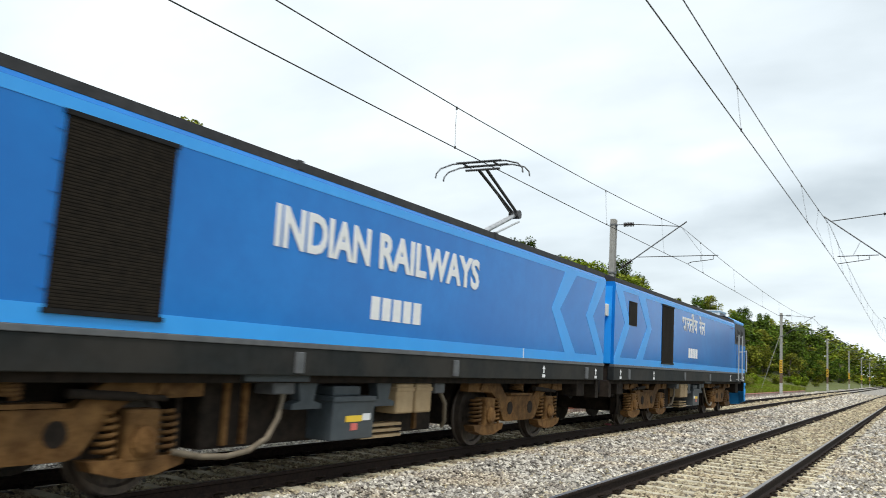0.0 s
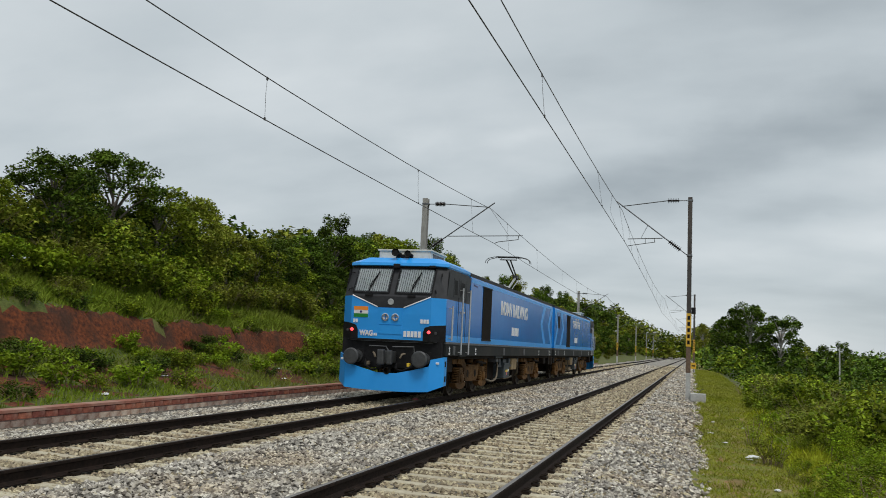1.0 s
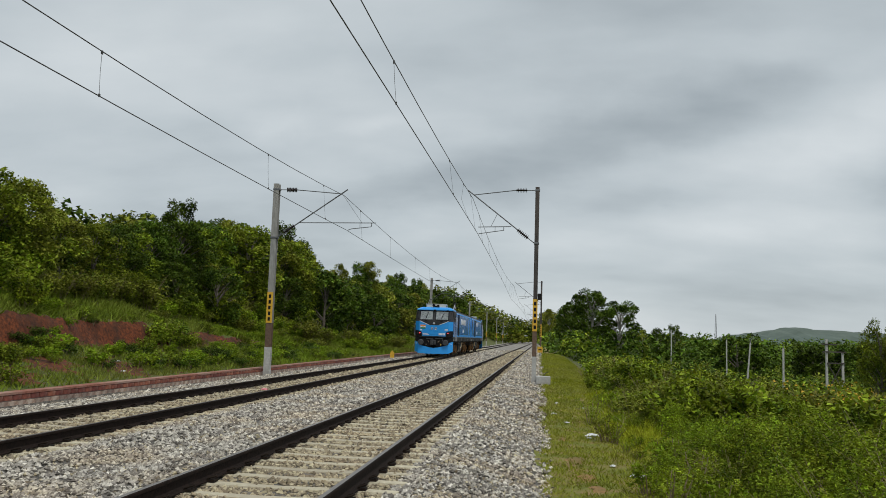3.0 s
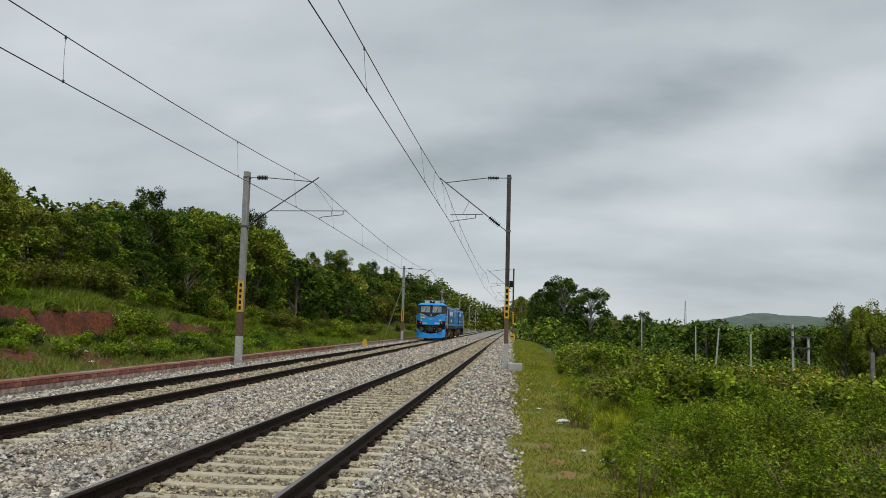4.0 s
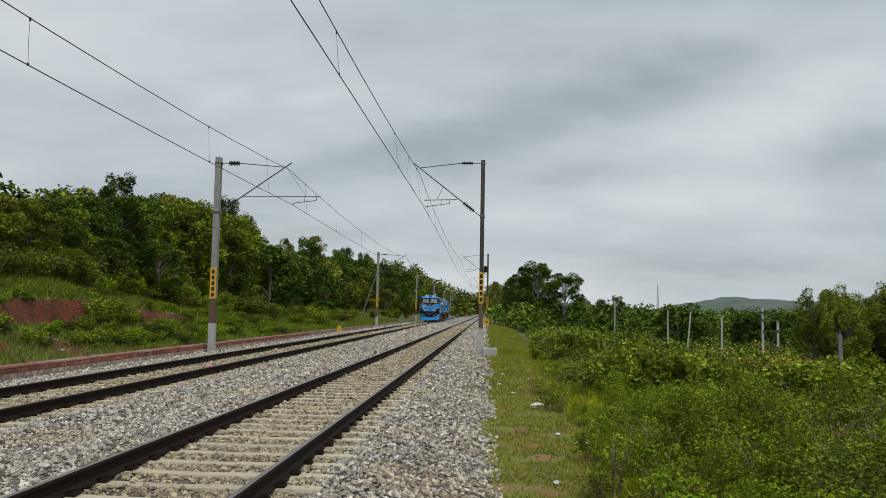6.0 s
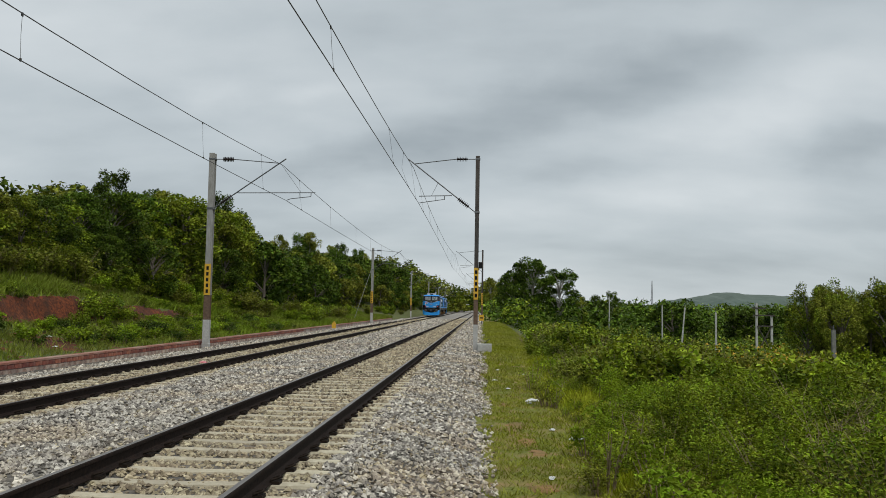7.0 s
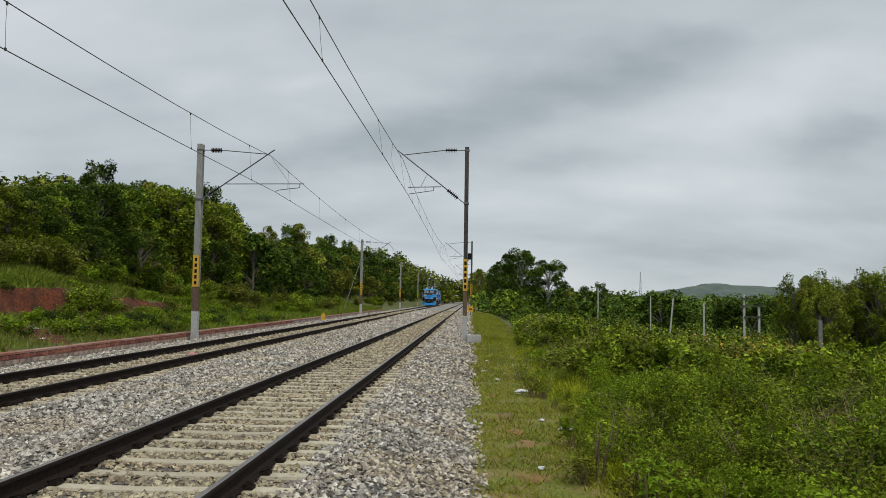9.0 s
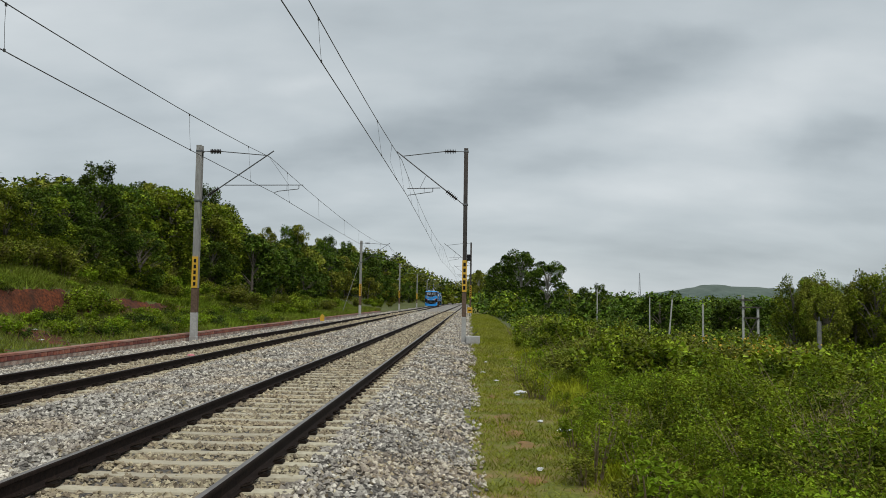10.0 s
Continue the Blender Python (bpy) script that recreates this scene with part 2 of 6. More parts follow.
# Hill woods with distance haze mixed into the colour as blue.
M_HILL_HAZED = surface("far_hill_woods_hazed", (0.055, 0.088, 0.072), (0.100, 0.140, 0.118), 0.02, 0.95, c3=(0.13, 0.15, 0.11), big=0.4, detail=9.0)
M_POST_DARK = surface("weathered_post", (0.13, 0.13, 0.12), (0.22, 0.22, 0.20), 8, 0.9)
M_POST = surface("pale_post", (0.34, 0.34, 0.32), (0.5, 0.5, 0.47), 8, 0.85)


# ---- mesh helpers ----
class Mesh:
    """Collects vertices and faces with a material slot each."""
    def __init__(self):
        self.v, self.f, self.m, self.s = [], [], [], []

    def add(self, verts, faces, mat=0, smooth=False):
        o = len(self.v)
        self.v.extend(tuple(p) for p in verts)
        self.f.extend(tuple(o + i for i in f) for f in faces)
        self.m.extend([mat] * len(faces))
        self.s.extend([smooth] * len(faces))
        return self

    def box(self, x0, x1, y0, y1, z0, z1, bevel=0.0, mat=0):
        if not bevel:
            v = [(x, y, z) for x in (x0, x1) for y in (y0, y1) for z in (z0, z1)]
            f = [(0, 1, 3, 2), (4, 6, 7, 5), (0, 4, 5, 1), (2, 3, 7, 6), (0, 2, 6, 4), (1, 5, 7, 3)]
            return self.add(v, f, mat)
        bm = bmesh.new()
        bmesh.ops.create_cube(bm, size=1, matrix=Matrix.Translation(((x0 + x1) / 2, (y0 + y1) / 2, (z0 + z1) / 2)) @ Matrix.Diagonal((abs(x1 - x0), abs(y1 - y0), abs(z1 - z0), 1)))
        bmesh.ops.bevel(bm, geom=bm.edges[:], offset=bevel, segments=2, affect="EDGES", profile=0.5)
        bm.verts.index_update()
        self.add([v.co[:] for v in bm.verts], [[q.index for q in f.verts] for f in bm.faces], mat)
        bm.free()
        return self

    def prism(self, outline, axis, a, b, mat=0, smooth=False):
        """Extrudes a 2D outline along an axis from a to b. axis x: (y, z); y: (x, z); z: (x, y)."""
        n = len(outline)

        def p(q, t):
            return {"x": (t, q[0], q[1]), "y": (q[0], t, q[1]), "z": (q[0], q[1], t)}[axis]
        v = [p(q, a) for q in outline] + [p(q, b) for q in outline]
        self.add(v, [(i, (i + 1) % n, n + (i + 1) % n, n + i) for i in range(n)], mat, smooth)
        self.add(v, [tuple(reversed(range(n))), tuple(range(n, 2 * n))], mat)
        return self

    def tube(self, pts, radius, sides=8, mat=0, cap=True):
        """A round bar along points; radius one number or one for each point."""
        pts = [Vector(p) for p in pts]
        rad = radius if isinstance(radius, (list, tuple)) else [radius] * len(pts)
        rings = []
        up = Vector((0.13, 0.27, 0.95))
        for i, p in enumerate(pts):
            d = (pts[min(i + 1, len(pts) - 1)] - pts[max(i - 1, 0)]).normalized()
            a = d.cross(up)
            if a.length < 0.05:
                a = d.cross(Vector((1, 0, 0)))
            a.normalize()
            b = d.cross(a)
            rings.append([p + (a * math.cos(2 * math.pi * k / sides) + b * math.sin(2 * math.pi * k / sides)) * rad[i] for k in range(sides)])
        v = [q for r in rings for q in r]
        f = [(i * sides + k, i * sides + (k + 1) % sides, (i + 1) * sides + (k + 1) % sides, (i + 1) * sides + k) for i in range(len(pts) - 1) for k in range(sides)]
        self.add(v, f, mat, True)
        if cap:
            n = len(v)
            self.add(v, [tuple(reversed(range(sides))), tuple(range(n - sides, n))], mat)
        return self

    def lathe(self, centre, axis, profile, sides=20, mat=0):
        """Turns (along, radius) pairs round an axis through the centre."""
        c, ax = Vector(centre), {"x": Vector((1, 0, 0)), "y": Vector((0, 1, 0)), "z": Vector((0, 0, 1))}[axis]
        a = {"x": Vector((0, 1, 0)), "y": Vector((0, 0, 1)), "z": Vector((1, 0, 0))}[axis]
        b = ax.cross(a)
        v = [c + ax * h + (a * math.cos(2 * math.pi * k / sides) + b * math.sin(2 * math.pi * k / sides)) * r for h, r in profile for k in range(sides)]
        n = len(profile)
        f = [(i * sides + k, i * sides + (k + 1) % sides, (i + 1) * sides + (k + 1) % sides, (i + 1) * sides + k) for i in range(n - 1) for k in range(sides)]
        self.add(v, f, mat, False)
        self.add(v, [tuple(reversed(range(sides))), tuple(range((n - 1) * sides, n * sides))], mat)
        return self

    def data(self, name, mats):
        me = bpy.data.meshes.new(name)
        me.from_pydata(self.v, [], self.f)
        for m in (mats if isinstance(mats, (list, tuple)) else [mats]):
            me.materials.append(m)
        me.polygons.foreach_set("material_index", self.m)
        me.polygons.foreach_set("use_smooth", self.s)
        me.update()
        return me


def part(name, mesh, mats, parent=None, label=""):
    ob = new(name, mesh.data(name, mats) if isinstance(mesh, Mesh) else mesh)
    if parent:
        ob.parent = parent
    return tagged(ob, label)


def thing(name, label, category, group="", kind="", at=(0, 0, 0)):
    ob = new(name)
    ob.empty_display_size = 0.2
    ob.matrix_basis = pose(*at)
    return tagged(ob, label, category, group, kind)


def tri_mesh(name, verts, faces, mats, index=None):
    """A mesh from numpy arrays of triangles or quads."""
    me = bpy.data.meshes.new(name)
    k = faces.shape[1]
    me.vertices.add(len(verts))
    me.vertices.foreach_set("co", verts.astype(np.float32).ravel())
    me.loops.add(faces.size)
    me.loops.foreach_set("vertex_index", faces.astype(np.int32).ravel())
    me.polygons.add(len(faces))
    me.polygons.foreach_set("loop_start", np.arange(0, faces.size, k, dtype=np.int32))
    for m in (mats if isinstance(mats, (list, tuple)) else [mats]):
        me.materials.append(m)
    if index is not None:
        me.polygons.foreach_set("material_index", index.astype(np.int32))
    me.polygons.foreach_set("use_smooth", np.zeros(len(faces), bool))
    me.update(calc_edges=True)
    me.validate()
    return me


# ---- ground ----
NEAR_X = -2.69


def far_x(y):
    return -7.58 - 0.0085 * y


def kerb_x(y):
    return -11.28 - 0.007 * y


def lerp(v, pts):
    return np.interp(v, [p[0] for p in pts], [p[1] for p in pts])


def wob(x, y, s, a):
    return a * (np.sin(x * s + 1.3 * np.sin(y * s * 0.7)) + np.sin(y * s * 1.3 + 0.8 * x * s + 2.0) + np.sin((x - y) * s * 2.1 + 1.0) * 0.5) / 2.5


def ground_z(x, y):
    x, y = np.asarray(x, float), np.asarray(y, float)
    d = kerb_x(y) - x
    face = lerp(y, [(-60, 1.2), (15, 1.2), (20, 0.92), (27, 0.85), (34, 0.85), (38, 0.55), (43, 0.42), (48, 0.16), (54, 0.0)])
    foot = lerp(y, [(20, 1.0), (30, 0.82), (50, 0.75), (90, 0.5)])
    dd = d + wob(x * 0, y, 0.55, 0.45) * np.clip(d - 3, 0, 1)
    left = lerp(dd, [(0, -0.3), (0.25, -0.02), (2.2, 0.26), (3.6, 0.45), (4.3, 0.62), (4.75, 0.78), (5.2, 0.82), (7, 1.25), (9.5, 2.35), (10.6, 2.75), (14, 3.4), (30, 4.8), (70, 8.5), (200, 22), (600, 30)])
    left = left + (foot - 0.8) * lerp(dd, [(1.5, 0), (4.6, 1), (12, 1), (30, 0)]) + face * lerp(dd, [(4.75, 0), (5.2, 1), (7.0, 1.05), (14, 0.8), (40, 0)])
    step = np.clip(face, 0, 1) * np.clip(1 - np.abs(dd - 5.0) / 0.75, 0, 1)
    left = left + step * (wob(x, y, 5.1, 0.16) + wob(x + 3, y, 11.0, 0.08))
    left = left + wob(x, y, 1.3, 0.07) * np.clip(d - 0.6, 0, 1) + wob(x, y, 0.3, 0.25) * np.clip((d - 8) / 8, 0, 1)
    right = lerp(x, [(-1.35, -0.206), (-1.1, -0.19), (-0.8, -0.20), (0.25, -0.5), (1.6, -0.52), (2.4, -0.6), (5, -1.1), (10, -1.7), (20, -2.0), (60, -2.5), (300, -3.0)])
    right = right + lerp(y, [(16, 0), (32, 0.26), (60, 0.30)]) * lerp(x, [(-0.9, 0), (0.2, 1), (2.5, 1), (5, 0.3), (12, 0)])
    right = right + wob(x, y, 0.9, 0.05) * np.clip(x - 0.3, 0, 1)
    off = np.minimum(np.abs(x - NEAR_X), np.abs(x - far_x(y)))
    mid = lerp(off, [(0, -0.212), (0.80, -0.208), (0.95, -0.208), (1.38, -0.208), (1.7, -0.175), (2.3, -0.235)])
    shoulder = lerp(-d, [(0, -0.11), (0.4, -0.11), (1.0, 0.0)])
    z = np.where(x > -1.35, right, np.where(d > 0, left, mid + shoulder))
    return z


def build_ground():
    xs = np.concatenate([-np.geomspace(900, 32, 26), np.arange(-31, -19, 0.5), np.arange(-19, -10.6, 0.16), np.arange(-10.6, -1.6, 0.3), np.arange(-1.5, 3, 0.15), np.arange(3, 12, 0.4), np.arange(12, 30, 1.0), np.geomspace(30, 900, 24)])
    ys = np.concatenate([np.arange(-60, 0, 3.0), np.arange(0, 45, 0.3), np.arange(45, 100, 1.0), np.arange(100, 220, 4.0), np.geomspace(220, 4000, 40)])
    X, Y = np.meshgrid(xs, ys)
    Z = ground_z(X, Y)
    nx, ny = len(xs), len(ys)
    i = np.arange(nx * ny).reshape(ny, nx)
    F = np.stack([i[:-1, :-1], i[:-1, 1:], i[1:, 1:], i[1:, :-1]], -1).reshape(-1, 4)
    cx = (X[:-1, :-1] + X[1:, 1:]).ravel() / 2
    cy = (Y[:-1, :-1] + Y[1:, 1:]).ravel() / 2
    d = kerb_x(cy) - cx
    zc = Z[:-1, :-1].ravel()
    n = wob(cx, cy, 1.7, 1.0)
    idx = np.zeros(len(F), int)
    edge = 0.28 + 0.18 * wob(cx * 0, cy, 1.1, 1.0)
    idx[(cx > edge)] = 1
    idx[(cx > 2.6)] = 2
    idx[d > 0.05] = 3
    dd = d + wob(cx * 0, cy, 0.55, 0.45)
    idx[(dd > 4.6 + 0.12 * n) & (dd < 5.28 + 0.22 * n) & (cy < 49) & (d > 3)] = 4
    idx[(np.abs(cy - 31.5 - (dd - 5) * 0.8) < 0.18 + 0.3 * n) & (dd > 5) & (dd < 7.5)] = 4
    idx[(d > 0.5) & (d < 3.6) & (n > 0.0) & (cy < 28)] = 4
    idx[(d > 8)] = 5
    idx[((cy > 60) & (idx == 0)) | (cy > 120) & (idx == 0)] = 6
    me = tri_mesh("ground", np.stack([X, Y, Z], -1).reshape(-1, 3), F, [M_BALLAST_BED_SHADED, M_GRASS_GROUND, M_FIELD_SHADED, M_BANKGRASS, M_RED, M_FIELD_SHADED, M_BALLAST_FAR], idx)
    me.polygons.foreach_set("use_smooth", np.ones(len(F), bool))
    tagged(new("ground", me), "ground with grey ballast, mown grass strip and red earth bank", "ground", kind="structure")


build_ground()


# ---- tracks ----
def rail_profile():
    h = [(0.0, 0.0), (0.026, -0.001), (0.035, -0.010), (0.035, -0.036), (0.012, -0.052), (0.009, -0.130), (0.030, -0.150), (0.075, -0.160), (0.075, -0.172)]
    return [(x, z) for x, z in h] + [(-x, z) for x, z in reversed(h[1:])]


def track(name, line, label, polish):
    t = thing(name, label, "railway track", kind="structure")
    pro = rail_profile()
    ys = [-60, -20, 0, 20, 40, 60, 90, 130, 180, 260, 400, 700, 1500]
    for s in (-1, 1):
        m = Mesh()
        n = len(pro)
        v = [(line(y) + s * 0.8725 + px, y, pz) for y in ys for px, pz in pro]
        for i in range(len(ys) - 1):
            for k in range(n):
                k2 = (k + 1) % n
                top = k in (0, n - 1)
                m.add([v[i * n + k], v[i * n + k2], v[(i + 1) * n + k2], v[(i + 1) * n + k]], [(0, 1, 2, 3)], 1 if top else 0)
        part("rail", m, [M_RAIL, polish], t, "steel rail with dark rusty sides and worn top")
    return t


M_RAILTOP_DULL = surface("rail_worn", (0.10, 0.085, 0.075), (0.18, 0.155, 0.14), 30, 0.45, metal=0.8, stretch=(1, 0.05, 1))
TRACK_NEAR = track("track_near", lambda y: NEAR_X, "railway track with polished rails on pale concrete sleepers", M_RAILTOP)
TRACK_FAR = track("track_far", far_x, "railway track with dark rusty rails on concrete sleepers", M_RAILTOP_DULL)


# ---- overhead line ----
def insulator(a, b, radius=0.11, ribs=7):
    a, b = Vector(a), Vector(b)
    pts, rad = [], []
    for i in range(ribs):
        for f, r in ((0.05, 0.035), (0.35, 0.04), (0.5, radius), (0.62, radius * 0.9), (0.7, 0.04)):
            pts.append(a.lerp(b, (i + f) / ribs))
            rad.append(r)
    return Mesh().tube([a, *pts, b], [0.03, *rad, 0.03], 10)


def h_mast(height, w, d, t=0.016):
    """An H-section column from z 0: flanges across y."""
    o = [(-w / 2, -d / 2), (w / 2, -d / 2), (w / 2, -d / 2 + t), (t / 2, -d / 2 + t), (t / 2, d / 2 - t), (w / 2, d / 2 - t), (w / 2, d / 2), (-w / 2, d / 2), (-w / 2, d / 2 - t), (-t / 2, d / 2 - t), (-t / 2, -d / 2 + t), (-w / 2, -d / 2 + t)]
    return o


def mast(at, side, dark, detail=True):
    """A railway mast with its cantilever. side: +1 where the arm reaches towards +x."""
    s = side
    big = 0.24 if not dark else 0.17
    label = "galvanised steel overhead-line mast with bracket arm and yellow plate" if not dark else "dark steel overhead-line mast with bracket arm, yellow plate, grey foot"
    ob = thing("overhead_line_mast", label, "railway mast", "overhead line masts", at=at)
    o = h_mast(0, big, big)
    top = 7.98 if not dark else 7.95
    part("column", Mesh().prism(o, "z", 2.0, top), M_GALV if not dark else M_DARKSTEEL, ob)
    part("painted_band", Mesh().prism(h_mast(0, big + 0.006, big + 0.006, 0.02), "z", 0.98, 2.0), M_BROWNPAINT, ob, "brown painted band")
    part("foot", Mesh().prism(h_mast(0, big + 0.01, big + 0.01, 0.024), "z", -0.25, 0.98).box(-big * 0.58, big * 0.58, -big * 0.58, big * 0.58, -0.3, 0.0, 0.01), M_GREYFOOT, ob, "grey painted foot")
    pl = part("number_plate", Mesh().box(-big / 2 - 0.01, big / 2 + 0.01, -big / 2 - 0.022, -big / 2 - 0.006, 2.0, 3.3, 0.004), M_YELLOW, ob, "yellow plate with dark marks")
    for k in range(5):
        z = 3.2 - k * 0.24
        part("mark", Mesh().box(-0.05, 0.05, -big / 2 - 0.026, -big / 2 - 0.02, z - 0.15, z), M_BLACK, pl)
    if dark:
        x0, tip, br, reg0, reg1, steady = -0.10, (-2.66, 7.62), 5.62, (-1.05, 6.29), (-2.42, 6.25), (-2.40, 5.97)
        stay_z = 7.82
    else:
        x0, tip, br, reg0, reg1, steady = 0.12, (2.88, 7.60), 5.66, (1.10, 6.31), (4.40, 6.35), (3.20, 6.02)
        stay_z = 7.73
    sg = 1 if not dark else -1
    part("clamp", Mesh().box(-big * 0.62, big * 0.62, -big * 0.62, big * 0.62, br - 0.06, br + 0.02, 0.01), M_TUBE, ob)
    part("clamp", Mesh().box(-big * 0.55, big * 0.62, -big * 0.55, big * 0.55, stay_z - 0.04, stay_z + 0.04, 0.01), M_TUBE, ob)
    i0, i1 = x0 + sg * 0.32, x0 + sg * 0.78
    part("stay_tube", Mesh().tube([(x0, 0, stay_z), (i0, 0, stay_z)], 0.018).tube([(i1, 0, stay_z), (tip[0], 0, tip[1] - 0.02)], 0.02), M_TUBE, ob)
    part("stay_insulator", insulator((i0, 0, stay_z), (i1, 0, stay_z)), M_INSUL, ob, "ribbed brown insulator")
    bv = Vector((tip[0] - x0, 0, tip[1] - br))

    def along(f):
        return (x0 + bv.x * f, 0, br + bv.z * f)
    part("bracket_insulator", insulator(along(0.10), along(0.27)), M_INSUL, ob, "ribbed brown insulator")
    part("bracket_tube", Mesh().tube([along(0), along(0.10)], 0.02).tube([along(0.27), along(1.09)], 0.026), M_TUBE, ob)
    part("register_tube", Mesh().tube([(reg0[0], 0, reg0[1]), (reg1[0], 0, reg1[1])], 0.019), M_TUBE, ob)
    if dark:
        st = Mesh().tube([(steady[0], 0, steady[1]), (-1.42, 0, 6.12), (-1.36, 0, 6.12), (-1.36, 0, 6.27)], 0.016).tube([(-1.9, 0, 6.27), along(0.60)], 0.009).tube([(-1.72, 0, 6.05), (-1.72, 0, 6.3)], 0.01)
    else:
        st = Mesh().tube([(steady[0], 0, steady[1]), (3.35, 0, 6.08), (4.18, 0, 6.18), (4.22, 0, 6.2), (4.22, 0, 6.34)], 0.016).tube([(3.8, 0, 6.34), along(1.0)], 0.007).tube([(3.72, 0, 6.1), (3.72, 0, 6.35)], 0.01)
    part("steady_arm", st, M_TUBE, ob)
    return ob


SPAN = 54.0
MAST_Y = [33.5 + SPAN * k for k in range(-1, 9)]
right_first = mast((0.0, 33.5, -0.10), -1, True)
left_first = mast((-11.17, 33.5, -0.10), 1, False)
for my in MAST_Y:
    if my != 33.5:
        copy_thing(right_first, pose(0.0 + (0.3 if my > 60 else 0), my, -0.08))
        copy_thing(left_first, pose(-11.17 - 0.0085 * (my - 33.5), my, -0.08))


def wires(xr, cat_mast, cat_mid, con_mast, con_mid, dx, zigzag, ahead, hang, name):
    """Catenary and contact wire on one track, span by span, with droppers. zigzag: the contact wire's stagger at the masts;
    ahead: how much higher the wires hang between the masts farther on."""
    ob = thing(name, "thin copper catenary and contact wires with droppers", "overhead wires", kind="structure")
    cat, con, drop = Mesh(), Mesh(), Mesh()
    for k, y0 in enumerate(MAST_Y[:-1]):
        far = y0 > 140
        n = 14 if not far else 6
        lift = ahead if k >= 1 else 0.0
        way = -1 if k % 2 == 0 else 1

        def hung(f):
            y = y0 + SPAN * f
            q = (2 * f - 1) ** 2
            mid, low = cat_mid + lift, con_mid + lift * 0.4
            upper = (xr(y) + dx * q, y, mid + (cat_mast - mid) * q)
            lower = (xr(y) + (zigzag * (2 * f - 1) * -way if zigzag else dx * 0.45 * q), y, low + (con_mast - low) * q)
            return upper, lower
        P, Q = zip(*[hung(i / n) for i in range(n + 1)])
        cat.tube(P, 0.0105, 6)
        con.tube(Q, 0.0105, 6)
        for j, off in enumerate(hang):
            if far and j % 2:
                continue
            top, low = hung(off / SPAN)
            bow = 0.16 if j == len(hang) - 2 and zigzag else 0.012
            drop.tube([top, ((top[0] + low[0]) / 2 - bow, top[1], top[2] * 0.55 + low[2] * 0.45), low], 0.004, 5)
            drop.box(top[0] - 0.012, top[0] + 0.012, top[1] - 0.02, top[1] + 0.02, top[2] - 0.05, top[2] + 0.015)
            drop.box(low[0] - 0.012, low[0] + 0.012, low[1] - 0.02, low[1] + 0.02, low[2] - 0.015, low[2] + 0.04)
    part("catenary_wire", cat, M_WIRE, ob)
    part("contact_wire", con, M_WIRE, ob)
    part("droppers", drop, M_WIRE, ob)
    return ob


wires(lambda y: -2.69, 7.33, 6.75, 5.87, 5.97, 0.02, 0.25, 0.0, (3.5, 10, 18.7, 27, 35.6, 45.2, 49.8, 52.8), "overhead_wires_near")
wires(lambda y: -7.60 - 0.0085 * y, 7.40, 6.40, 5.92, 5.62, -0.30, 0.0, 0.24, (3.0, 10.3, 19.4, 26.7, 34.0, 43.5, 50.3), "overhead_wires_far")


# ---- locomotive ----
M_BLUE = surface("loco_blue", (0.006, 0.160, 0.520), (0.008, 0.182, 0.570), 3, 0.19, coat=0.0, c3=(0.010, 0.130, 0.45), big=0.6, spec=0.28)
M_LBLUE = surface("loco_light_blue", (0.020, 0.315, 0.82), (0.026, 0.335, 0.85), 3, 0.36, coat=0.05, c3=(0.03, 0.28, 0.72), big=0.5)
M_MASK = surface("loco_charcoal", (0.026, 0.027, 0.030), (0.038, 0.039, 0.043), 5, 0.55, spec=0.25)
M_ROOFDARK = surface("loco_roof_dark", (0.012, 0.013, 0.015), (0.030, 0.030, 0.033), 7, 0.7, bump=0.2)
M_SILL = surface("loco_sill_black", (0.010, 0.012, 0.012), (0.017, 0.020, 0.020), 6, 0.7, spec=0.2, c3=(0.05, 0.042, 0.034), big=0.45)
M_SILLGREY = surface("loco_strip_grey", (0.075, 0.08, 0.085), (0.11, 0.115, 0.12), 6, 0.6)
M_WHITE = surface("white_lettering", (0.70, 0.71, 0.72), (0.78, 0.78, 0.78), 9, 0.5)
M_GRILLE = surface("grille_brown", (0.010, 0.008, 0.006), (0.022, 0.017, 0.012), 14, 0.85, spec=0.15)
M_BOGIE = surface("bogie_dusty_brown", (0.092, 0.042, 0.012), (0.215, 0.114, 0.040), 7, 0.85, bump=0.4, c3=(0.045, 0.026, 0.013), big=0.75, spec=0.2)
M_UNDER = surface("underframe_dark", (0.012, 0.009, 0.007), (0.030, 0.022, 0.016), 6, 0.9, spec=0.2)
M_TAN = surface("tan_box", (0.36, 0.25, 0.13), (0.44, 0.32, 0.18), 7, 0.75, c3=(0.25, 0.17, 0.09), big=0.5)
# Slate grey made darker to hold the shade below the loco body.
M_SLATE_SHADED = surface("slate_box_shaded", (0.035, 0.046, 0.054), (0.052, 0.066, 0.076), 6, 0.6, c3=(0.06, 0.06, 0.055), big=0.4)
M_CREAM = surface("grey_white_box", (0.66, 0.64, 0.56), (0.78, 0.76, 0.68), 6, 0.6, c3=(0.36, 0.34, 0.30), big=0.5)
M_SILVER = surface("silver_rail", (0.42, 0.43, 0.44), (0.55, 0.56, 0.57), 12, 0.4, metal=0.5)
M_HOSE = surface("grey_hose", (0.11, 0.088, 0.058), (0.18, 0.145, 0.10), 8, 0.7)
M_WHEEL = surface("wheel_steel", (0.045, 0.035, 0.028), (0.09, 0.07, 0.055), 9, 0.6, metal=0.4)
M_BUFFER = surface("buffer_steel", (0.040, 0.042, 0.045), (0.065, 0.068, 0.07), 8, 0.5, metal=0.2)
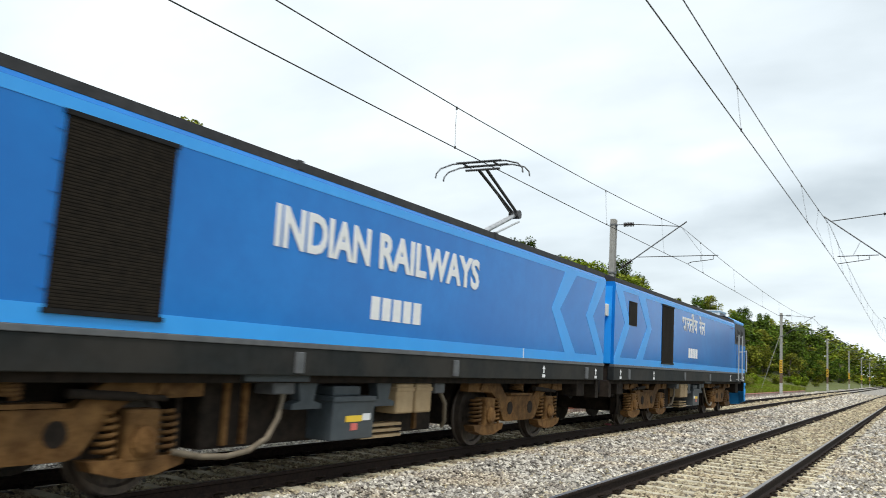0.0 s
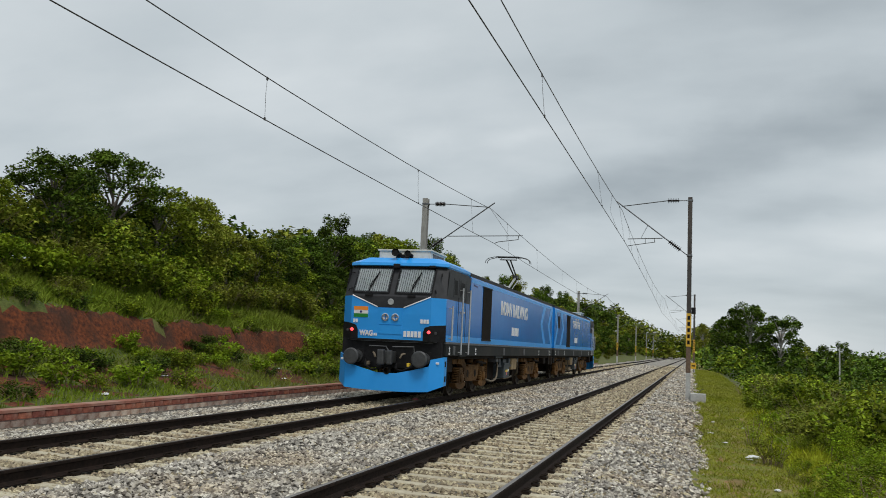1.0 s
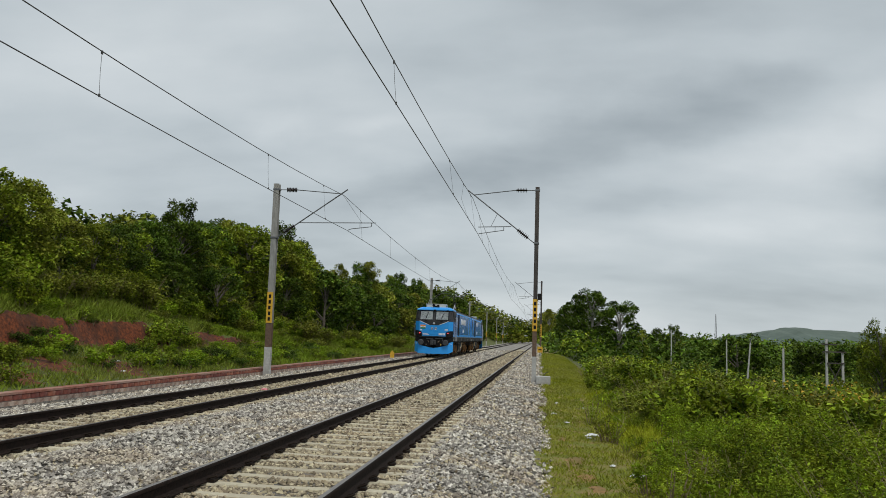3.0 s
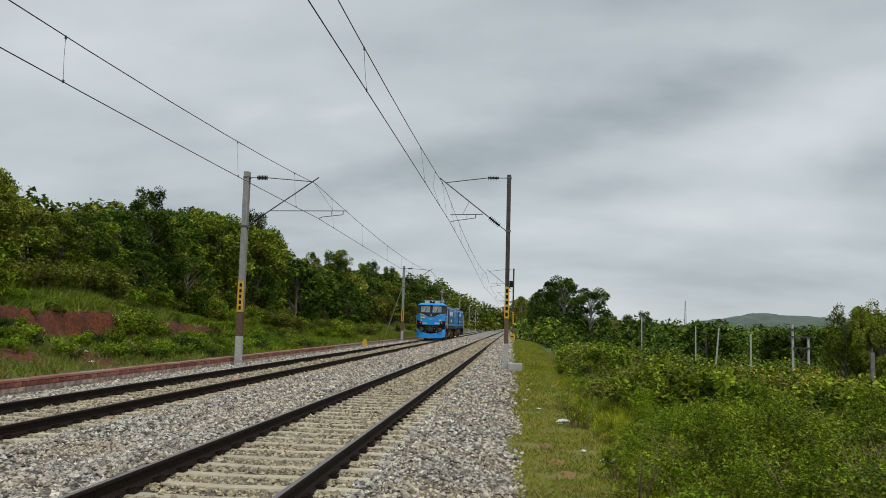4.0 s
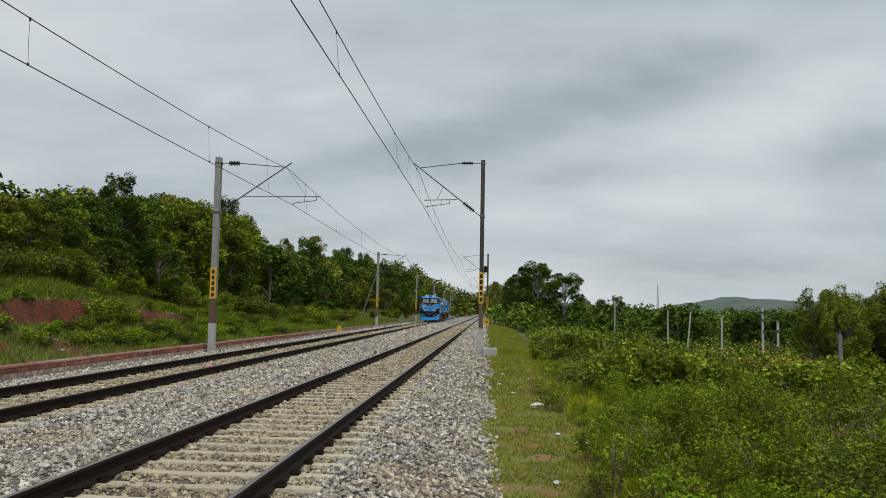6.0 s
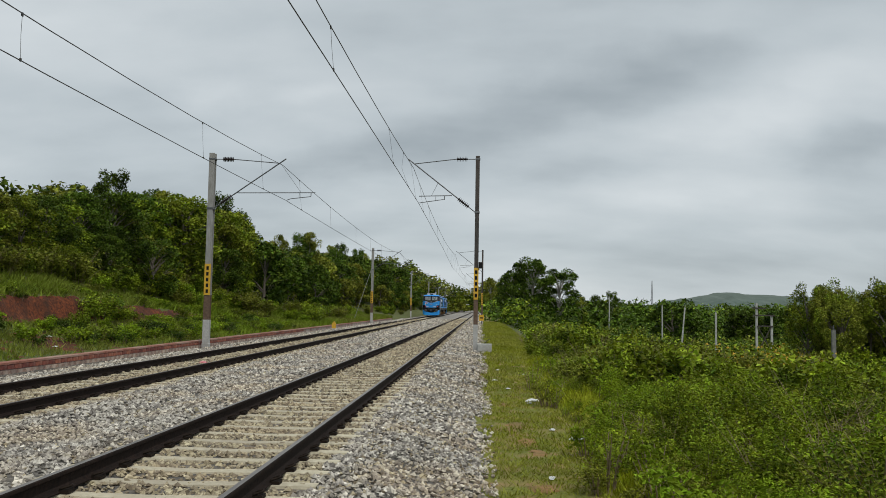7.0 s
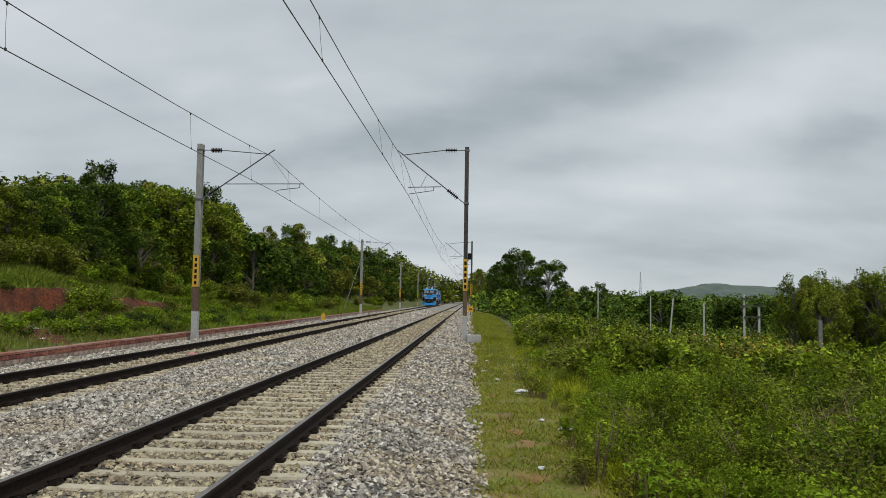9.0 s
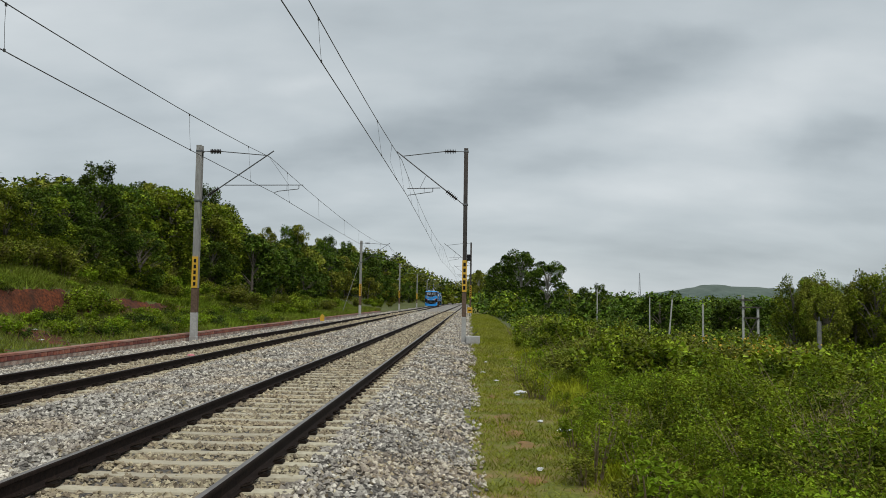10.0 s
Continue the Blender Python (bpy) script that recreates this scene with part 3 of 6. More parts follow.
M_BLIND = surface("window_blind", (0.46, 0.46, 0.45), (0.56, 0.56, 0.55), 8, 0.7)
M_BLINDGAP = surface("cab_inside", (0.05, 0.05, 0.052), (0.08, 0.08, 0.082), 8, 0.7)
M_SAFFRON = surface("flag_saffron", (0.85, 0.25, 0.02), (0.88, 0.28, 0.03), 6, 0.5)
M_FLAGGREEN = surface("flag_green", (0.01, 0.20, 0.03), (0.015, 0.23, 0.04), 6, 0.5)
M_NAVY = surface("flag_navy", (0.01, 0.01, 0.15), (0.015, 0.015, 0.17), 6, 0.5)
M_REDLAMP = glow("red_lamp", (1.0, 0.05, 0.06), 3.0)
M_YLABEL = surface("yellow_label", (0.75, 0.50, 0.03), (0.8, 0.55, 0.05), 6, 0.5)
M_RLABEL = surface("red_label", (0.6, 0.12, 0.10), (0.65, 0.16, 0.13), 6, 0.5)
M_CHROME = surface("lamp_reflector", (0.55, 0.57, 0.6), (0.7, 0.72, 0.75), 9, 0.2, metal=0.9)
M_PGREY = surface("pantograph_grey", (0.05, 0.05, 0.052), (0.085, 0.085, 0.088), 9, 0.5, metal=0.3)


def glass_material():
    mat = bpy.data.materials.new("cab_glass")
    mat.use_nodes = True
    p = mat.node_tree.nodes["Principled BSDF"]
    p.inputs["Transmission Weight"].default_value = 1.0
    p.inputs["Roughness"].default_value = 0.03
    p.inputs["Base Color"].default_value = (0.85, 0.9, 0.92, 1)
    p.inputs["IOR"].default_value = 1.3
    return mat


M_GLASS = glass_material()
HALF = 1.5
# cab plan, level by level: height, corner's u, front's u, half width, half width of the front flat
CAB = [(1.60, 0.16, -0.12, 1.50, 1.16), (2.30, 0.13, -0.18, 1.50, 1.16), (2.76, 0.10, -0.20, 1.50, 1.16), (2.84, 0.13, -0.16, 1.49, 1.16),
       (3.62, 0.42, 0.24, 1.44, 1.12), (3.66, 0.36, 0.16, 1.46, 1.14), (3.74, 0.38, 0.18, 1.46, 1.14), (3.90, 0.66, 0.44, 1.12, 0.96)]


def cab_u(x, z, out=0.0):
    """The front's u at a lateral place and height, moved outwards by out."""
    zs = [c[0] for c in CAB]
    uc, uf, hw, hf = (float(np.interp(z, zs, [c[k] for c in CAB])) for k in (1, 2, 3, 4))
    a = abs(x)
    return (uf if a <= hf else uf + (uc - uf) * min(1.0, (a - hf) / (hw - hf))) - out


def cab_plate(xs, z0, z1, out, thick=0.012):
    """A thin plate that follows the cab's front between lateral stations; z0, z1 numbers or lists."""
    m = Mesh()
    n = len(xs)
    lo = z0 if isinstance(z0, (list, tuple)) else [z0] * n
    hi = z1 if isinstance(z1, (list, tuple)) else [z1] * n
    v = []
    for x, a, b in zip(xs, lo, hi):
        for z in (a, b):
            for o in (out, out - thick):
                v.append((x * (1 + 0.003 * o), cab_u(x, z, o), z))
    f = []
    for i in range(n - 1):
        p, q = 4 * i, 4 * i + 4
        f += [(p, q, q + 2, p + 2), (p + 1, p + 3, q + 3, q + 1), (p + 2, q + 2, q + 3, p + 3), (p, p + 1, q + 1, q)]
    f += [(0, 2, 3, 1), (4 * n - 4, 4 * n - 3, 4 * n - 1, 4 * n - 2)]
    return m.add(v, f)


def side_plate(s, outline, out=0.004, base=HALF):
    """A plate on the side wall from (u, z) corners."""
    return Mesh().prism(outline, "x", s * (base - 0.004), s * (base + out))


def lettering(name, text, size, m, mat, parent, label, width=None, bold=0.0):
    cu = bpy.data.curves.new(name, "FONT")
    cu.body, cu.size, cu.extrude, cu.resolution_u, cu.offset = text, size, 0.004, 3, bold
    ob = new(name, cu)
    bpy.context.view_layer.update()
    me = bpy.data.meshes.new_from_object(ob.evaluated_get(bpy.context.evaluated_depsgraph_get()))
    bpy.data.objects.remove(ob)
    co = np.zeros(len(me.vertices) * 3)
    me.vertices.foreach_get("co", co)
    co = co.reshape(-1, 3)
    if len(co) and width:
        co[:, 0] = (co[:, 0] - co[:, 0].min()) * width / max(1e-6, np.ptp(co[:, 0]))
        me.vertices.foreach_set("co", co.ravel())
    me.materials.clear()
    me.materials.append(mat)
    out = new(name, me)
    out.parent = parent
    out.matrix_basis = m
    return tagged(out, label)


def bars(name, n, u0, u1, z0, z1, place, mat, parent, label):
    """n plain upright bars side by side, each one a part."""
    w = (u1 - u0) / n
    for i in range(n):
        m = Mesh()
        place(m, u0 + w * (i + 0.12), u0 + w * (i + 0.88), z0, z1)
        part(name, m, mat, parent, label)


def bogie(parent, c):
    for s in (-1, 1):
        o = [(c - 2.15, 1.17), (c - 1.0, 1.17), (c - 0.62, 0.88), (c + 0.62, 0.88), (c + 1.0, 1.17), (c + 2.15, 1.17), (c + 2.15, 0.97), (c + 1.25, 0.95), (c + 1.05, 0.84), (c + 0.72, 0.46), (c + 0.6, 0.42), (c - 0.6, 0.42), (c - 0.72, 0.46), (c - 1.05, 0.84), (c - 1.25, 0.95), (c - 2.15, 0.97)]
        fr = part("bogie_frame", Mesh().prism(o, "x", s * 1.06, s * 1.22), M_BOGIE, parent, "dusty brown bogie side frame")
        for du in (-0.46, 0.46):
            part("frame_opening", Mesh().lathe((s * 1.17, c + du, 0.66), "x", [(-0.06, 0.12), (0.056, 0.12), (0.056, 0.10)], 18), M_UNDER, fr)
        part("bolster_spring", Mesh().tube([(s * 1.12 + 0.13 * math.cos(a), c + 0.13 * math.sin(a), 0.98 + a * 0.0058) for a in np.linspace(0, 38, 80)], 0.022, 6), M_BOGIE, parent)
        part("frame_rib", Mesh().prism([(c - 0.5, 0.89), (c + 0.5, 0.89), (c + 0.5, 0.93), (c - 0.5, 0.93)], "x", s * 1.0, s * 1.25).prism([(c + 1.5, 1.0), (c + 1.75, 1.0), (c + 1.68, 1.14), (c + 1.57, 1.14)], "x", s * 1.21, s * 1.26).prism([(c - 1.75, 1.0), (c - 1.5, 1.0), (c - 1.57, 1.14), (c - 1.68, 1.14)], "x", s * 1.21, s * 1.26), M_BOGIE, parent)
        part("damper", Mesh().tube([(s * 1.28, c + 0.5, 1.02), (s * 1.28, c + 1.25, 0.98)], 0.045, 8).tube([(s * 1.28, c + 1.25, 0.98), (s * 1.28, c + 1.6, 0.96)], 0.03, 8), M_UNDER, parent)
        for du in (-1.38, 1.38):
            a = c + du
            part("axle_box", Mesh().box(s * 1.04, s * 1.27, a - 0.2, a + 0.2, 0.36, 0.86, 0.03).lathe((s * 1.27, a, 0.56), "x", [(0, 0.15), (s * 0.03, 0.15), (s * 0.06, 0.11), (s * 0.07, 0.03)], 16), M_BOGIE, parent)
            part("spring_seat", Mesh().prism([(a - 0.58, 0.40), (a - 0.52, 0.30), (a - 0.2, 0.22), (a + 0.2, 0.22), (a + 0.52, 0.30), (a + 0.58, 0.40)], "x", s * 1.06, s * 1.26), M_BOGIE, parent)
            for ds in (-0.36, 0.36):
                part("coil_spring", Mesh().tube([(s * 1.16 + 0.095 * math.cos(t), a + ds + 0.095 * math.sin(t), 0.42 + 0.42 * t / 37.7) for t in np.linspace(0, 37.7, 72)], 0.023, 6), M_BOGIE, parent)
            part("brake_rod", Mesh().tube([(s * 1.0, a + 0.62, 0.95), (s * 1.0, a + 0.66, 0.3)], 0.04, 6).box(s * 0.8, s * 0.95, a + 0.57, a + 0.67, 0.3, 0.75, 0.02), M_UNDER, parent)
    part("bogie_beam", Mesh().box(-1.06, 1.06, c - 0.3, c + 0.3, 0.5, 0.95, 0.03).box(-0.72, 0.72, c - 1.9, c + 1.9, 0.36, 1.13, 0.03), M_UNDER, parent)


WHEEL_R = 0.546
AXLES = []


def wheelset(parent, u):
    m = Mesh()
    for s in (-1, 1):
        m.lathe((s * 0.8725, 0, 0), "x", [(-s * 0.075, 0.575), (-s * 0.045, 0.575), (-s * 0.03, WHEEL_R), (s * 0.065, WHEEL_R - 0.006), (s * 0.065, 0.47), (s * 0.03, 0.45), (s * 0.03, 0.2), (s * 0.09, 0.17), (s * 0.09, 0.02)], 30)
        for k in range(6):
            t = k * math.pi / 3
            m.box(s * 0.90, s * 0.915, 0.3 * math.cos(t) - 0.04, 0.3 * math.cos(t) + 0.04, 0.3 * math.sin(t) - 0.04, 0.3 * math.sin(t) + 0.04)
    m.tube([(-0.85, 0, 0), (0.85, 0, 0)], 0.09, 10)
    w = part("wheelset", m, M_WHEEL, parent, "dark steel wheels on an axle")
    w.location = (0, u, WHEEL_R)
    AXLES.append((w, u))


def pantograph(parent, u):
    """A raised single-arm pantograph, its knee towards +u."""
    p = part("pantograph", Mesh().box(-0.6, 0.6, u - 0.05, u + 0.05, 3.95, 4.03, 0.01).box(-0.6, 0.6, u + 0.9, u + 1.0, 3.95, 4.03, 0.01).box(-0.55, -0.47, u, u + 0.95, 3.95, 4.03).box(0.47, 0.55, u, u + 0.95, 3.95, 4.03), M_PGREY, parent, "raised black single-arm pantograph")
    ins = Mesh()
    for x in (-0.5, 0.5):
        for y in (u, u + 0.95):
            ins.lathe((x, y, 3.76), "z", [(0, 0.04), (0.03, 0.08), (0.06, 0.045), (0.09, 0.08), (0.12, 0.045), (0.15, 0.08), (0.19, 0.04)], 10)
    part("roof_insulators", ins, M_INSUL, p)
    part("lower_arm", Mesh().tube([(0, u + 0.1, 4.05), (0, u + 1.9, 4.80)], 0.055, 8).tube([(0.12, u + 0.35, 4.05), (0.10, u + 1.95, 4.66)], 0.02, 6), M_SILVER, p, "grey lower arm")
    part("upper_arm", Mesh().tube([(-0.05, u + 1.95, 4.84), (-0.09, u + 0.25, 5.46)], 0.034, 8).tube([(0.05, u + 1.95, 4.84), (0.09, u + 0.25, 5.46)], 0.034, 8).tube([(0, u + 1.8, 4.74), (0, u + 0.3, 5.36)], 0.014, 6).lathe((-0.12, u + 1.93, 4.82), "x", [(0, 0.1), (0.24, 0.1)], 12), M_PGREY, p)
    hd = Mesh()
    for y in (u + 0.02, u + 0.36):
        hd.tube([(-1.02, y, 5.30), (-1.0, y, 5.40), (-0.90, y, 5.50), (-0.62, y, 5.575), (0.62, y, 5.575), (0.90, y, 5.50), (1.0, y, 5.40), (1.02, y, 5.30)], 0.016, 6)
        hd.box(-0.52, 0.52, y - 0.03, y + 0.03, 5.585, 5.605)
    hd.tube([(-0.35, u + 0.02, 5.56), (-0.35, u + 0.36, 5.56)], 0.02, 6).tube([(0.35, u + 0.02, 5.56), (0.35, u + 0.36, 5.56)], 0.02, 6).tube([(-0.4, u + 0.22, 5.47), (0.4, u + 0.22, 5.47)], 0.025, 6)
    part("contact_head", hd, M_PGREY, p)


def loco_unit(second):
    lo = thing("locomotive", "blue electric locomotive unit with " + ("white Hindi lettering" if second else "white lettering and raised pantograph"), "locomotive", "coupled locomotive units")
    # shell
    sec = [(-HALF, 1.6), (HALF, 1.6), (HALF, 3.56), (1.47, 3.615), (-1.47, 3.615), (-HALF, 3.56)]
    part("body", Mesh().prism(sec, "y", 2.66, 18.5), M_BLUE, lo, "deep blue painted body shell")
    part("end_wall", Mesh().box(-1.42, 1.42, 18.5, 18.52, 1.62, 3.5).box(-0.55, 0.55, 18.52, 18.72, 1.5, 3.3, 0.03), M_LBLUE, lo)
    part("roof", Mesh().prism([(-1.475, 3.615), (1.475, 3.615), (1.475, 3.72), (1.25, 3.79), (-1.25, 3.79), (-1.475, 3.72)], "y", 2.72, 18.48), M_ROOFDARK, lo, "dark roof edge")
    for u in (7.3, 12.6, 17.2):
        part("roof_hatch", Mesh().box(-0.9, 0.9, u - 1.2, u + 0.5, 3.79, 3.85, 0.02).box(1.44, 1.482, u - 0.05, u + 0.05, 3.63, 3.74), M_ROOFDARK, lo)
    # cab
    rows = []
    for z, uc, uf, hw, hf in CAB:
        back = 2.66
        rows.append([(hw, back, z), (hw, uc, z), (hf, uf, z), (-hf, uf, z), (-hw, uc, z), (-hw, back, z)])
    low, mask, top = Mesh(), Mesh(), Mesh()
    for i in range(len(rows) - 1):
        a, b = rows[i], rows[i + 1]
        for k in range(5):
            target, mi = (low, 1 if k in (0, 4) else 0) if i < 2 else ((mask, 0) if i < 4 else (top, 0))
            target.add([a[k], a[k + 1], b[k + 1], b[k]], [(0, 3, 2, 1)], mi)
    top.add(rows[-1], [tuple(range(6))])
    part("cab_nose", low, [M_LBLUE, M_BLUE], lo, "bright blue cab nose")
    part("cab_mask", mask, M_MASK, lo, "charcoal windscreen surround")
    part("cab_roof", top, M_LBLUE, lo, "bright blue cab roof")
    part("visor", cab_plate([-1.40, -1.12, 1.12, 1.40], 3.60, 3.635, 0.05, 0.06), M_BLACK, lo)
    # charcoal dip with pale trim, headlight panel
    part("nose_dip", cab_plate([-1.10, -0.36, 0.36, 1.10], [2.755, 2.46, 2.46, 2.755], 2.765, 0.006), M_MASK, lo)
    for s in (-1, 1):
        part("trim", cab_plate([s * 1.14, s * 0.38] if s < 0 else [s * 0.38, s * 1.14], [2.765, 2.455] if s < 0 else [2.455, 2.765], [2.795, 2.485] if s < 0 else [2.485, 2.795], 0.02, 0.02), M_WHITE, lo, "pale trim strip")
    part("emblem", Mesh().lathe((0, cab_u(0, 2.62, 0.004), 2.62), "y", [(0, 0.085), (-0.02, 0.085), (-0.022, 0.055), (-0.01, 0.05)], 20), M_SILVER, lo, "round grey emblem")
    part("headlight_panel", cab_plate([-0.34, 0.34], 1.74, 2.44, 0.012), M_LBLUE, lo)
    part("panel_joint", cab_plate([-0.33, 0.33], 1.985, 1.998, 0.016, 0.006), M_BLUE, lo)
    for x in (-0.145, 0.145):
        h = part("headlight", Mesh().lathe((x, cab_u(x, 2.2, 0.01), 2.2), "y", [(0, 0.105), (-0.02, 0.105), (-0.025, 0.085), (-0.005, 0.07), (0.0, 0.02)], 20), M_CHROME, lo, "round clear headlight")
        part("lens_bars", Mesh().box(x - 0.07, x + 0.07, cab_u(x, 2.2, 0.03), cab_u(x, 2.2, 0.026), 2.192, 2.208).box(x - 0.008, x + 0.008, cab_u(x, 2.2, 0.03), cab_u(x, 2.2, 0.026), 2.13, 2.27), M_BLUE, h)
    # tail lamp recesses
    for s in (-1, 1):
        xs = [0.95, 1.0, 1.16, 1.30, 1.505]
        t1 = [1.82, 1.95, 2.0, 2.02, 2.04]
        if s < 0:
            xs, t1 = [-x for x in reversed(xs)], list(reversed(t1))
        rc = part("lamp_recess", cab_plate(xs, 1.58, t1, 0.02, 0.03), M_BLACK, lo, "black lamp recess")
        part("tail_lamp", Mesh().lathe((s * 1.12, cab_u(1.12, 1.83, 0.02), 1.83), "y", [(0, 0.045), (-0.03, 0.04), (-0.04, 0.015)], 14), M_REDLAMP, rc, "glowing red tail lamp")
        part("white_lamp", Mesh().lathe((s * 1.28, cab_u(1.28, 1.81, 0.02), 1.81), "y", [(0, 0.045), (-0.02, 0.045), (-0.025, 0.02)], 14), M_BUFFER, rc)
    # flag, words and number bars on the nose
    fx0, fx1, fz = -1.08, -0.66, 2.17
    fl = part("flag", cab_plate([fx0, fx1], fz, fz + 0.3, 0.006, 0.008), M_WHITE, lo, "saffron, white and green flag panel")
    part("saffron_band", cab_plate([fx0, fx1], fz + 0.2, fz + 0.3, 0.009, 0.004), M_SAFFRON, fl)
    part("green_band", cab_plate([fx0, fx1], fz, fz + 0.1, 0.009, 0.004), M_FLAGGREEN, fl)
    part("wheel_mark", Mesh().lathe(((fx0 + fx1) / 2, cab_u(0.87, fz + 0.15, 0.006), fz + 0.15), "y", [(0, 0.035), (-0.004, 0.035)], 12), M_NAVY, fl)

    def front_box(m, a, b, z0, z1):
        m.box(a, b, cab_u((a + b) / 2, z1, 0.01), cab_u((a + b) / 2, z0, -0.01), z0, z1)
    lettering("class_lettering", "WAG", 0.2, pose(-0.90, cab_u(0, 1.68, 0.02), 1.68, 95), M_WHITE, lo, "white class letters", 0.40, 0.010)
    bars("class_bar", 2, -0.48, -0.38, 1.68, 1.75, front_box, M_WHITE, lo, "small white bar")
    bars("front_bar", 5, 0.38, 0.90, 1.68, 1.84, front_box, M_WHITE, lo, "plain white bar")
    bars("code_bar", 2, -1.10, -0.95, 2.02, 2.12, front_box, M_WHITE, lo, "small white bar")
    bars("code_bar", 3, 0.86, 1.12, 2.06, 2.17, front_box, M_WHITE, lo, "small white bar")
    # windscreens
    for a, b in ((-1.13, -0.11), (0.11, 1.13)):
        ws = part("windscreen", cab_plate([a, b], 2.885, 3.565, 0.028, 0.006), M_GLASS, lo, "windscreen with pale slatted blind")
        part("blind_back", cab_plate([a, b], 2.885, 3.565, 0.004, 0.004), M_BLINDGAP, ws)
        sl = Mesh()
        n = 15
        for i in range(n):
            x0 = a + 0.03 + (b - a - 0.06) * i / n
            q = cab_plate([x0, x0 + (b - a) / n * 0.66], 2.91, 3.545, 0.012, 0.006)
            sl.add(q.v, q.f)
        tagged(part("blind_slats", sl, M_BLIND, ws, "pale vertical blind slats"), kind="stuff")
        fr = Mesh()
        for q in (cab_plate([a - 0.03, b + 0.03], 2.85, 2.885, 0.034, 0.03), cab_plate([a - 0.03, b + 0.03], 3.565, 3.595, 0.034, 0.03), cab_plate([a - 0.035, a], 2.86, 3.58, 0.034, 0.03), cab_plate([b, b + 0.035], 2.86, 3.58, 0.034, 0.03)):
            fr.add(q.v, q.f)
        part("window_seal", fr, M_BLACK, ws)
        c = (a + b) / 2
        part("wiper", Mesh().tube([(c - 0.05, cab_u(c, 2.86, 0.05), 2.86), (c - 0.04, cab_u(c, 3.1, 0.07), 3.10), (c + 0.12, cab_u(c, 3.4, 0.06), 3.42)], 0.014, 6).tube([(c - 0.03, cab_u(c, 3.0, 0.055), 3.0), (c + 0.13, cab_u(c, 3.46, 0.05), 3.47)], 0.018, 6).box(c - 0.14, c + 0.08, cab_u(c, 2.8, 0.06), cab_u(c, 2.8, 0.0), 2.76, 2.82, 0.01), M_BLACK, ws)
    for s in (-1, 1):
        part("mirror_arm", Mesh().tube([(s * 1.30, cab_u(1.3, 3.45, 0.0), 3.45), (s * 1.34, cab_u(1.3, 3.45, 0.16), 3.42), (s * 1.34, cab_u(1.3, 3.45, 0.16), 3.36)], 0.02, 6).tube([(s * 1.22, cab_u(1.2, 2.98, 0.0), 2.98), (s * 1.26, cab_u(1.2, 2.98, 0.12), 2.95), (s * 1.28, cab_u(1.2, 2.98, 0.12), 2.88)], 0.02, 6), M_BLACK, lo)
    part("visor_lamp", Mesh().box(-0.09, 0.09, cab_u(0, 3.65, 0.12), cab_u(0, 3.65, -0.02), 3.57, 3.7, 0.02), M_BLACK, lo)
    part("visor_lamp", Mesh().box(0.95, 1.13, cab_u(1, 3.65, 0.07), cab_u(1, 3.65, -0.02), 3.60, 3.67, 0.015), M_BLACK, lo)
    # side faces
    for s in (-1, 1):
        part("light_stripe", side_plate(s, [(2.72, 3.44), (18.49, 3.44), (18.49, 3.556), (2.72, 3.556)]), M_LBLUE, lo, "light blue top stripe")
        part("light_stripe", side_plate(s, [(0.18, 1.60), (18.49, 1.60), (18.49, 1.775), (0.18, 1.775)]), M_LBLUE, lo, "light blue bottom stripe")
        part("light_stripe", side_plate(s, [(2.64, 1.775), (2.74, 1.775), (2.74, 3.44), (2.64, 3.44)], 0.003), M_BLUE, lo)
        part("mask_tail", side_plate(s, [(0.12, 2.77), (2.28, 2.96), (2.44, 3.05), (2.66, 3.56), (0.36, 3.56)], 0.003), M_MASK, lo)
        for du in (0.0, 2.02):
            o = [(15.87 + du, 3.44), (15.2 + du, 2.63), (16.0 + du, 1.775), (min(16.62 + du, 18.48), 1.775), (15.66 + du, 2.65), (min(16.55 + du, 18.48), 3.44)]
            part("chevron", side_plate(s, o, 0.0035), M_LBLUE, lo, "light blue chevron stripe")
        part("mark_line", side_plate(s, [(13.9, 1.60), (13.93, 1.60), (13.93, 1.775), (13.9, 1.775)], 0.006), M_WHITE, lo)
        g0, g1 = (12.78, 14.1) if second else (4.22, 5.42)
        gr = part("louvre_grille", side_plate(s, [(g0, 1.74), (g1, 1.74), (g1, 3.40), (g0, 3.40)], 0.012), M_GRILLE, lo, "dark brown louvred intake grille")
        part("grille_frame", side_plate(s, [(g0 - 0.03, 1.70), (g1 + 0.03, 1.70), (g1 + 0.03, 1.745), (g0 - 0.03, 1.745)], 0.03), M_BLACK, gr)
        part("grille_frame", side_plate(s, [(g0 - 0.03, 3.395), (g1 + 0.03, 3.395), (g1 + 0.03, 3.44), (g0 - 0.03, 3.44)], 0.03), M_BLACK, gr)
        sl = Mesh()
        for k in range(54):
            z = 1.755 + k * 0.03
            sl.prism([(s * (HALF + 0.012), z), (s * (HALF + 0.019), z - 0.002), (s * (HALF + 0.019), z + 0.016), (s * (HALF + 0.012), z + 0.022)], "y", g0 + 0.01, g1 - 0.01)
        tagged(part("louvres", sl, M_GRILLE, gr), kind="stuff")
        for k in range(6):
            z = 1.9 + k * 0.27
            part("hinge", side_plate(s, [(g0 - 0.07, z), (g0 - 0.02, z), (g0 - 0.02, z + 0.02), (g0 - 0.07, z + 0.02)], 0.01), M_BLUE, gr)
        if second:
            part("side_window", side_plate(s, [(16.65, 2.62), (17.35, 2.62), (17.35, 3.24), (16.65, 3.24)], 0.012), M_GRILLE, lo, "small dark side grille")
